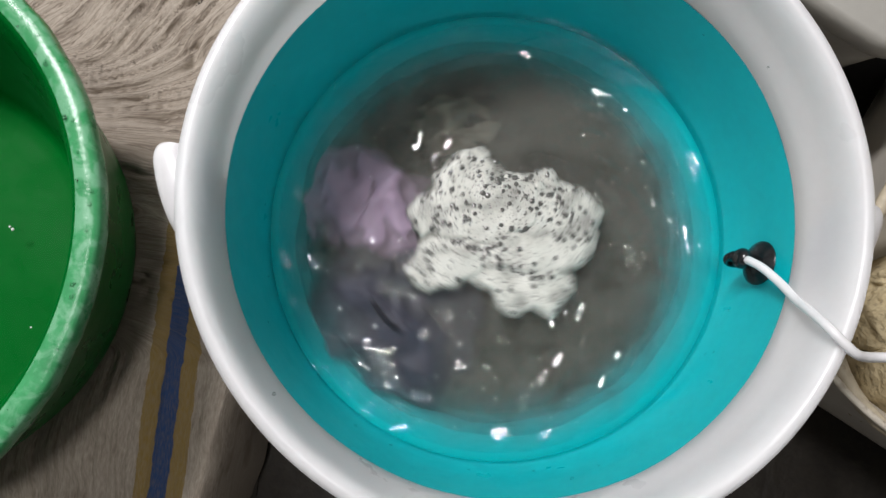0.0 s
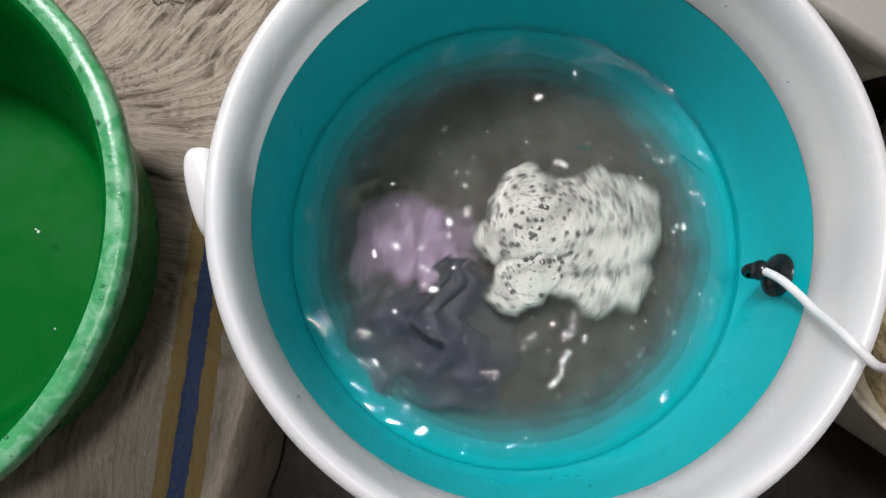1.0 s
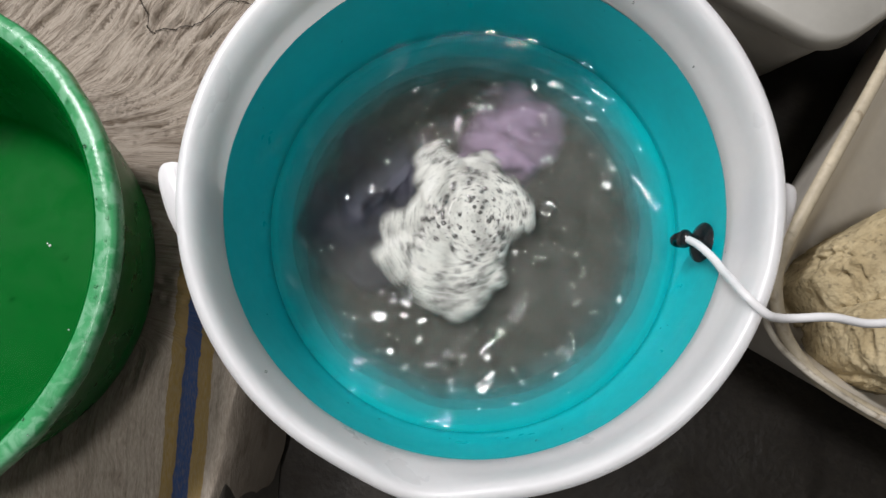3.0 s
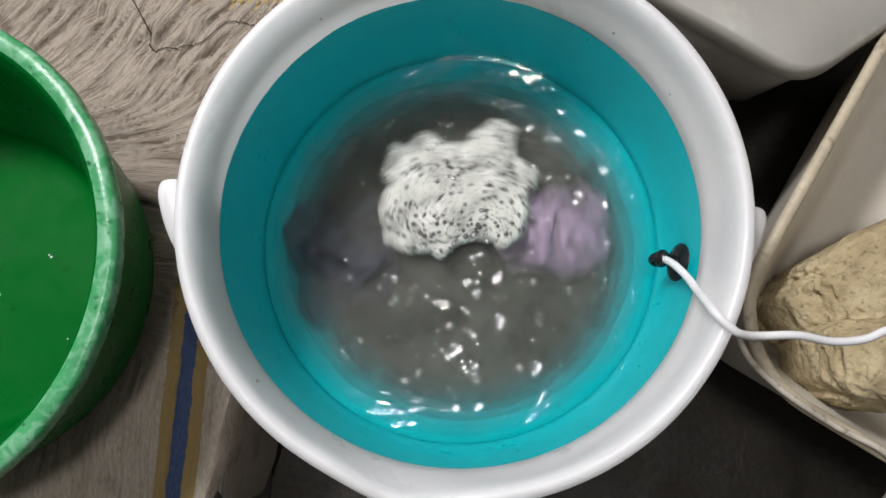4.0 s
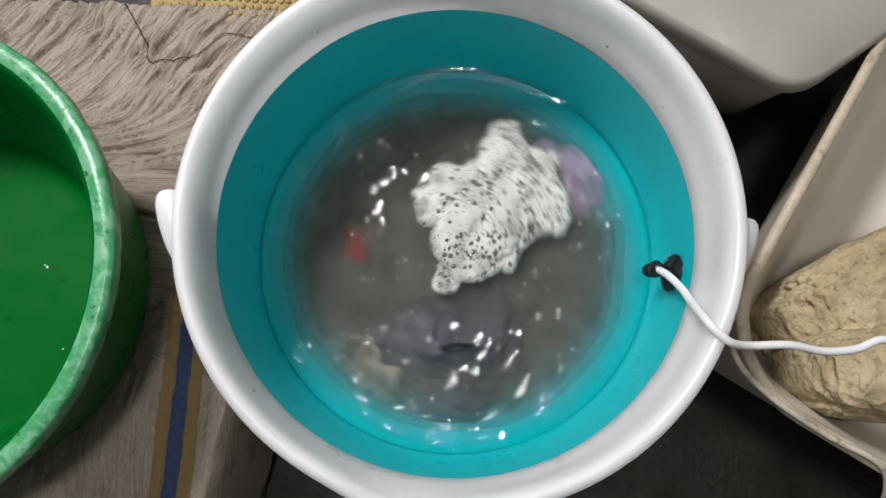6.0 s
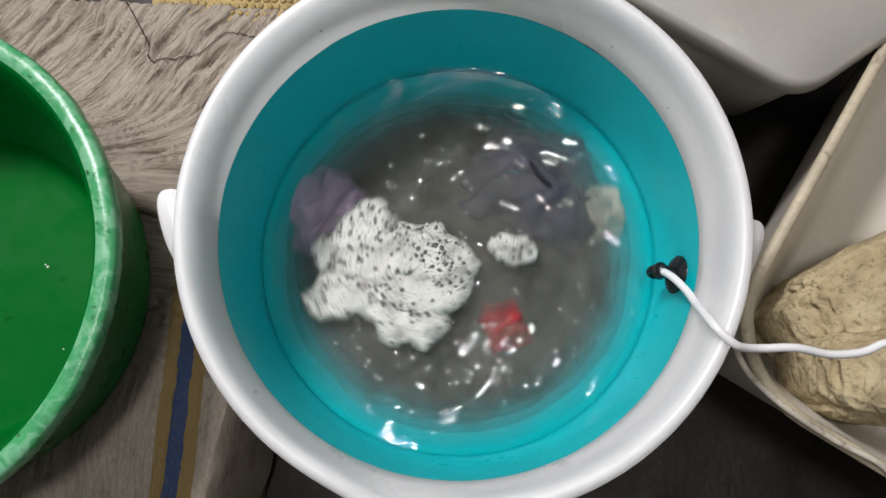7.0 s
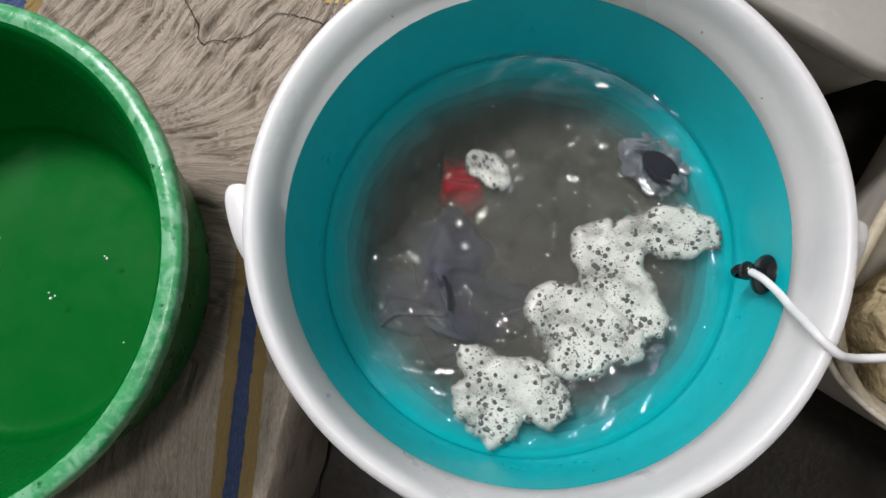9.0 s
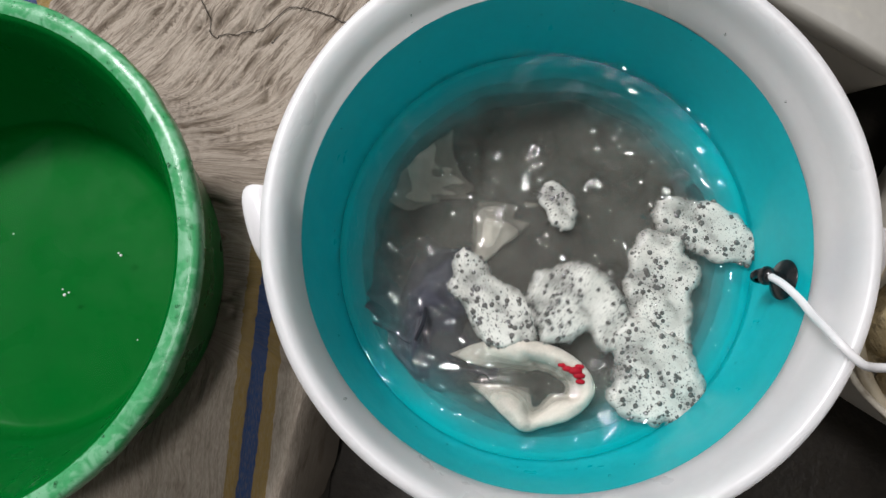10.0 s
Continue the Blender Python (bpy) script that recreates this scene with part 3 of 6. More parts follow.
ISLET = foam_raft(6, [(-0.005, 0.008, 0.010), (0.001, 0.003, 0.010), (0.005, -0.007, 0.010)], "small islet of white lather adrift on the wash water", 0.0034)


# ---- the laundry ----
def garment(name, w, h, lift, seed, material, label, category, bow=0.0, thick=0.0016, loose=1.0):
    """A wet cloth, bunched into folds, afloat just under the surface."""
    bm, n, rows = bmesh.new(), 44, []
    for j in range(n + 1):
        row = []
        for i in range(n + 1):
            p, q = 2 * i / n - 1, 2 * j / n - 1
            x, y = p * math.sqrt(1 - loose * q * q / 2.6), q * math.sqrt(1 - loose * p * p / 2.6)
            x += loose * 0.38 * noise.noise((q * 1.4, seed, p * 0.8)) + (0.04 + 0.10 * loose) * noise.noise((p * 3, q * 3, seed + 4))
            y += loose * 0.38 * noise.noise((p * 1.4, seed + 9, q * 0.8)) + (0.04 + 0.10 * loose) * noise.noise((p * 3, q * 3, seed + 14))
            f = noise.noise((p * 1.5 + q * 0.8, q * 0.6, seed * 1.7)) * 1.0 + (0.5 - abs(noise.noise((p * 2.6 - q, q * 1.3, seed * 2.3)))) * 0.9 + 0.10 * noise.noise((p * 7, q * 7, seed))
            z = lift * f - bow * (p * p + q * q) - 0.3 * lift
            row.append(bm.verts.new((x * w / 2, y * h / 2, z)))
        rows.append(row)
    for a, b in zip(rows, rows[1:]):
        for i in range(n):
            bm.faces.new((a[i], a[i + 1], b[i + 1], b[i]))
    ob = new(name, finish(bm, name, material))
    mod = ob.modifiers.new("thickness", "SOLIDIFY")
    mod.thickness, mod.offset = thick, 0
    return tagged(ob, label, category, "laundry in the bucket")


LILAC = garment("blouse", 0.086, 0.066, 0.008, 3, M_LILAC, "wet lilac cotton blouse bunched up in the wash water", "clothing", 0.006)
SLATE = garment("trousers", 0.116, 0.098, 0.010, 8, M_SLATE, "wet slate-grey trousers with a dark pocket slit, in folds", "clothing", 0.006)
RED = garment("scarf", 0.042, 0.038, 0.006, 12, M_RED, "small red scarf with white flowers, half sunk", "clothing", 0.008)
BEIGE = garment("knit_top", 0.060, 0.046, 0.008, 17, M_BEIGE, "wet beige knit top, crumpled, under the water", "clothing", 0.007)
SOCK = garment("sock", 0.050, 0.040, 0.008, 21, M_SOCK, "wet charcoal sock rolled open at its cuff", "clothing", 0.003)
TOWEL = garment("towel", 0.092, 0.060, 0.009, 26, M_CREAM, "pale cream towel rising through the murky water", "clothing", 0.001, loose=0.0)
for v in TOWEL.data.vertices:
    # a fold runs across the middle and sinks out of sight; both ends fan out
    x, y = v.co.x, v.co.y
    v.co.y = y * (0.45 + 0.75 * min(1.0, abs(x) / 0.046)) + 0.010 * math.sin(x * 60)
    v.co.z -= 0.016 * math.exp(-((x - 0.25 * y - 0.004) / 0.013) ** 2) + 0.006 * step(0.0, 0.030, abs(y))



def pillowcase():
    """The open end of a wet case: a broad hem that curls round a pool of murky water."""
    rim = smooth_profile([(-0.066, 0.016), (-0.044, 0.026), (-0.022, 0.030), (0.008, 0.027), (0.030, 0.014), (0.037, -0.004), (0.028, -0.018), (0.008, -0.025), (-0.010, -0.035), (-0.022, -0.026), (-0.036, -0.014), (-0.050, -0.004)], 3)
    bm, rows, across = bmesh.new(), [], 16
    for k, (x, y) in enumerate(rim):
        u, row = k / (len(rim) - 1), []
        inner = 0.36 + 0.22 * noise.noise((u * 6, 1, 2))
        for i in range(across + 1):
            v = i / across
            f = 1 - (1 - inner) * v
            fold = 0.0030 * noise.noise((u * 9, v * 1.5, 3)) + 0.0016 * noise.noise((x * 120, y * 120, v * 2))
            z = 0.0050 * math.sin(math.pi * min(1.0, v * 1.3)) - 0.011 * v * v + fold - 0.012 * (step(0.24, 0.0, u) + step(0.80, 1.0, u))
            row.append(bm.verts.new((x * f + 0.003 * v + 0.4 * fold, y * f - 0.002 * v - 0.5 * fold, z)))
        rows.append(row)
    for a, b in zip(rows, rows[1:]):
        for i in range(across):
            bm.faces.new((a[i], a[i + 1], b[i + 1], b[i]))
    ob = new("pillowcase", finish(bm, "pillowcase", M_CREAM))
    mod = ob.modifiers.new("thickness", "SOLIDIFY")
    mod.thickness, mod.offset = 0.0016, 0
    return tagged(ob, "cream pillowcase with a curled hem and a red mark", "clothing", "laundry in the bucket")


PILLOWCASE = pillowcase()
# Shade in the pocket slit, laid on as a near-black bar.
slit = tube([(-0.004, 0.008, 0.0075), (0.006, 0.003, 0.0075), (0.016, -0.006, 0.0055)], 0.0018, 8, 0.5)
part("pocket", slit, M_HOLLOW_SHADE, SLATE, "dark strip for the shade inside a pocket slit")
# A near-black cap paints the shaded inside of the sock.
mouth_shade = disc(0.012, 8, 32, lambda x, y: 0.0062 - 14 * (x * x + y * y))
for v in mouth_shade.verts:
    v.co.x, v.co.y = v.co.x * 1.25 + 0.004, v.co.y * (0.85 + 12 * v.co.x) - 0.001
part("opening_shade", mouth_shade, M_HOLLOW_SHADE, SOCK, "dark patch for the shade in the open mouth of the sock")
mark = bmesh.new()
for x, y, r in ((0.021, 0.011, 0.0040), (0.024, 0.008, 0.0034), (0.016, 0.012, 0.0030), (0.024, 0.014, 0.0026), (0.012, 0.014, 0.0022), (0.025, 0.004, 0.0026)):
    bmesh.ops.create_icosphere(mark, subdivisions=2, radius=r, matrix=Matrix.Translation((x, y, 0.0045)) @ Matrix.Diagonal((1.3, 0.7, 0.5, 1)))
part("mark", mark, M_RED, PILLOWCASE, "small printed red mark")


# ---- suction cup and cables ----
def suction_cup():
    ob = new("suction_cup")
    ob.matrix_basis = Matrix.Translation((0.1452, -0.0155, 0.2585)) @ pose(0, 0, 0, 0, 0, -6) @ pose(0, 0, 0, 0, -72, 0)
    tagged(ob, "black rubber suction cup stuck to the bucket wall, holding the cable", "suction cup")
    part("cup", lathe(smooth_profile([(0.0, 0.0045), (0.005, 0.0042), (0.0085, 0.003), (0.0125, 0.0006), (0.0130, 0.0), (0.0105, 0.0004), (0.0, 0.0025)], 1), 36), M_BLACK, ob)
    part("knob", lathe(smooth_profile([(0.0, 0.0165), (0.0035, 0.0163), (0.0062, 0.0135), (0.0058, 0.0105), (0.0036, 0.0085), (0.0036, 0.004)], 2), 28), M_BLACK, ob)
    part("clip", lathe([(0.0062 + 0.0016 * math.cos(t), 0.0 + 0.0024 * math.sin(t)) for t in (2 * math.pi * k / 10 for k in range(10))], 28, closed=True), M_BLACK, ob).matrix_basis = Matrix.Translation((-0.008, 0.001, 0.0085)) @ pose(0, 0, 0, 90, 0, 20)


suction_cup()
run = [(0.1340, -0.0140, 0.2630), (0.1375, -0.0210, 0.2790), (0.1420, -0.0310, 0.2920), (0.1428, -0.0400, 0.3060), (0.1420, -0.0480, 0.3240), (0.1432, -0.0555, 0.3365), (0.1480, -0.0610, 0.3385), (0.1545, -0.0655, 0.3370), (0.1620, -0.0665, 0.3320), (0.1720, -0.0660, 0.3275), (0.1920, -0.0645, 0.3255), (0.2140, -0.0665, 0.3190), (0.2330, -0.0640, 0.3170), (0.2480, -0.0580, 0.3175), (0.2620, -0.0650, 0.3140), (0.3000, -0.0900, 0.3110), (0.3600, -0.1100, 0.2900)]
ob = new("pump_cable", finish(tube(run, 0.0024, 12), "pump_cable", M_CABLE))
tagged(ob, "white cable that climbs out of the bucket over its rim", "cable")


# ---- the green basin ----
def basin():
    ob = thing("basin", -0.369, -0.046, 0.0, "green plastic wash basin with worn wet rim, on the striped cloth", "basin")
    shell = [(0.0, 0.186), (0.104, 0.186), (0.113, 0.189), (0.119, 0.203), (0.1455, 0.294), (0.1500, 0.304), (0.1520, 0.3085), (0.1545, 0.3110)]
    part("bowl", lathe(smooth_profile(shell, 2), 128), M_GREEN, ob)
    rim = [(0.1545, 0.3110), (0.1580, 0.3128), (0.1625, 0.3128), (0.1655, 0.3115), (0.1668, 0.3085), (0.1668, 0.3010), (0.1655, 0.3000), (0.1635, 0.3060), (0.1600, 0.3085)]
    skirt = [(0.1600, 0.3085), (0.1590, 0.298), (0.1480, 0.236), (0.1400, 0.194), (0.136, 0.185), (0.128, 0.1835), (0.0, 0.1835)]
    part("outer_wall", lathe(smooth_profile(skirt, 1), 128), M_GREEN, ob)

    def chipped(r, z, a):
        n = noise.noise((math.cos(a) * 9, math.sin(a) * 9, 3)) + 0.6 * noise.noise((math.cos(a) * 30, math.sin(a) * 30, 5))
        return r + (0.0006 * n if r > 0.16 else 0), z
    part("rim", lathe(smooth_profile(rim, 1), 200, chipped), M_RIM_GREEN, ob, "paler worn rim, wet with drops")
    bm, rng = bmesh.new(), random.Random(11)
    for k in range(60):
        a, r = rng.uniform(-1.5, 1.5), rng.uniform(0.155, 0.1645)
        bmesh.ops.create_icosphere(bm, subdivisions=1, radius=rng.uniform(0.0004, 0.0013), matrix=Matrix.Translation((r * math.cos(a), r * math.sin(a), 0.3127)) @ Matrix.Diagonal((1, 1, 0.6, 1)))
    tagged(part("moisture", bm, M_WATER, ob, "beads of water on the rim"), kind="stuff")
    water = thing("basin_water", -0.369, -0.046, 0.2015, "still clear water in the green basin", "water", kind="structure")
    part("water_surface", disc(0.1176, 24, 96, lambda x, y: 0.0005 * noise.noise((x * 25, y * 25, 2))), M_BASIN_WATER, water)
    bm = bmesh.new()
    for x, y, r in ((0.064, 0.020, 0.0016), (0.062, 0.0215, 0.0011), (0.026, -0.012, 0.0018), (0.029, -0.010, 0.0012), (0.024, -0.008, 0.0010), (-0.02, 0.03, 0.0010), (0.085, -0.04, 0.0009)):
        bmesh.ops.create_icosphere(bm, subdivisions=2, radius=r * 0.7, matrix=Matrix.Translation((x, y, 0.0)))
    tagged(part("froth", bm, surface("bubble_white", (0.75, 0.78, 0.75), 0.1, 0.05), water, "few white soap bubbles"), kind="stuff")


basin()


# ---- milky plastic container ----
def container():
    ob = thing("storage_box", 0, 0, 0, "milky white plastic storage box with a rounded lid", "box")
    top = [(0.238, 0.118), (0.400, 0.242), (0.300, 0.420), (0.045, 0.228)]
    low = [(0.281, 0.197), (0.400, 0.280), (0.310, 0.410), (0.090, 0.275)]

    def rounded(corners, cut, steps=7):
        out, n = [], len(corners)
        for i in range(n):
            p, a, b = Vector(corners[i]), Vector(corners[i - 1]), Vector(corners[(i + 1) % n])
            s, e = p + (a - p).normalized() * cut, p + (b - p).normalized() * cut
            for k in range(steps + 1):
                t = k / steps
                out.append((1 - t) ** 2 * s + 2 * t * (1 - t) * p + t * t * e)
        return out

    def stack(levels):
        bm, prev, first = bmesh.new(), None, None
        for pts, z in levels:
            ring = [bm.verts.new((q.x, q.y, z)) for q in pts]
            if prev:
                for k in range(len(ring)):
                    n = (k + 1) % len(ring)
                    bm.faces.new((prev[k], prev[n], ring[n], ring[k]))
            first, prev = first or ring, ring
        bm.faces.new(first)
        bm.faces.new(prev)
        return bm

    def inset(pts, d):
        c = sum(pts, Vector((0, 0))) / len(pts)
        return [q + (c - q).normalized() * d for q in pts]
    t, l = rounded(top, 0.026), rounded(low, 0.016)
    wall = inset(t, 0.006)
    blend = [a.lerp(b, 0.5) for a, b in zip(wall, l)]
    part("body", stack([(l, 0.0), (blend, 0.117), (wall, 0.234)]), M_BOX, ob)
    part("lid", stack([(inset(t, 0.002), 0.230), (t, 0.234), (t, 0.243), (inset(t, 0.0015), 0.2475), (inset(t, 0.005), 0.250), (inset(t, 0.05), 0.2515)]), M_BOX, ob, "milky lid with a moulded groove")
    rib = tube([(0.168, 0.168, 0.2483), (0.196, 0.205, 0.2498), (0.240, 0.262, 0.2502)], 0.0036, 8, 0.35)
    part("rib", rib, M_BOX, ob, "moulded rib across the lid")


container()


# ---- cream tub with stones in it ----
def outline(lx, ly, radius, inset, steps=10):
    """A rounded rectangle from its near corner at the origin, drawn in by inset."""
    out, r = [], max(0.004, radius - inset)
    for cx, cy, start in ((lx - radius, ly - radius, 0), (radius, ly - radius, 90), (radius, radius, 180), (lx - radius, radius, 270)):
        for k in range(steps + 1):
            t = math.radians(start + 90 * k / steps)
            out.append((cx + r * math.cos(t), cy + r * math.sin(t)))
    return out


def swept(levels, lx, ly, radius, closed=False, caps=False):
    bm = bmesh.new()
    rings = [[bm.verts.new((x, y, z)) for x, y in outline(lx, ly, radius, d)] for d, z in levels]
    pairs = list(zip(rings, rings[1:])) + ([(rings[-1], rings[0])] if closed else [])
    for a, b in pairs:
        for k in range(len(a)):
            n = (k + 1) % len(a)
            bm.faces.new((a[k], a[n], b[n], b[k]))
    if caps:
        bm.faces.new(rings[0])
        bm.faces.new(rings[-1])
    return bm


def tub():
    ob = new("tub")
    ob.matrix_basis = pose(0.1666, -0.073, 0, 0, 0, -28.7)
    tagged(ob, "old cream enamel tub with a stained rolled rim, stones in it", "tub")
    wall = smooth_profile([(0.055, 0.0), (0.048, 0.004), (0.008, 0.225), (0.004, 0.236), (0.007, 0.238), (0.012, 0.230), (0.050, 0.128), (0.062, 0.121), (0.070, 0.120)], 1)
    part("bowl", swept(wall, 0.40, 0.44, 0.075, caps=True), M_TUB, ob)
    part("rim", swept([(0.0045 + 0.0045 * math.cos(t), 0.240 + 0.0042 * math.sin(t)) for t in (2 * math.pi * k / 12 for k in range(12))], 0.40, 0.44, 0.075, closed=True), M_TUB_RIM, ob, "stained rolled rim")


tub()


def stone(name, x, y, z, sx, sy, sz, seed, label, turn=0):
    bm = bmesh.new()
    bmesh.ops.create_icosphere(bm, subdivisions=6, radius=1)
    for v in bm.verts:
        d = v.co.normalized()
        c = Vector([math.copysign(abs(q) ** 0.48, q) for q in d])
        n = 0.14 * noise.noise(d * 1.2 + Vector((seed, 0, 0))) + 0.05 * noise.noise(d * 3.2 + Vector((0, seed, 0))) + 0.03 * noise.noise(d * 8 + Vector((0, 0, seed))) + 0.018 * noise.noise(d * 20) + 0.012 * noise.noise(d * 46)
        n += 0.012 * noise.noise((d.x * 2, d.y * 2, d.z * 14 + seed))
        v.co = Vector((c.x * sx, c.y * sy, c.z * sz)) * (1 + n)
    ob = place(new(name, finish(bm, name, M_ROCK)), x, y, z, turn)
    return tagged(ob, label, "stone", "stones in the tub")


stone("stone", 0.334, 0.002, 0.196, 0.106, 0.036, 0.056, 2.0, "pitted tan sandstone block in the cream tub", 25)
stone("stone", 0.336, -0.070, 0.205, 0.086, 0.032, 0.062, 6.5, "layered tan sandstone lump under the white cable", 4)
lead = [(0.158, -0.020, 0.200), (0.172, -0.040, 0.236), (0.185, -0.056, 0.2470), (0.190, -0.067, 0.2476), (0.196, -0.077, 0.2476), (0.206, -0.087, 0.2476), (0.223, -0.100, 0.2474), (0.250, -0.116, 0.2470), (0.285, -0.135, 0.2440), (0.300, -0.170, 0.200), (0.310, -0.210, 0.09), (0.320, -0.240, 0.004)]
ob = new("lead", finish(tube(lead, 0.0021, 12), "lead", M_OLD_CABLE))
tagged(ob, "grimy off-white lead slung over the tub's rim beside the bucket", "cable")


# ---- what moves: the whirl turns clockwise, slows down and comes to rest ----
def afloat(ob, rows):
    """Rows of seconds, place and turn."""
    walk(ob, [(t, pose(x, y, z, 0, 0, a)) for t, x, y, z, a in rows])


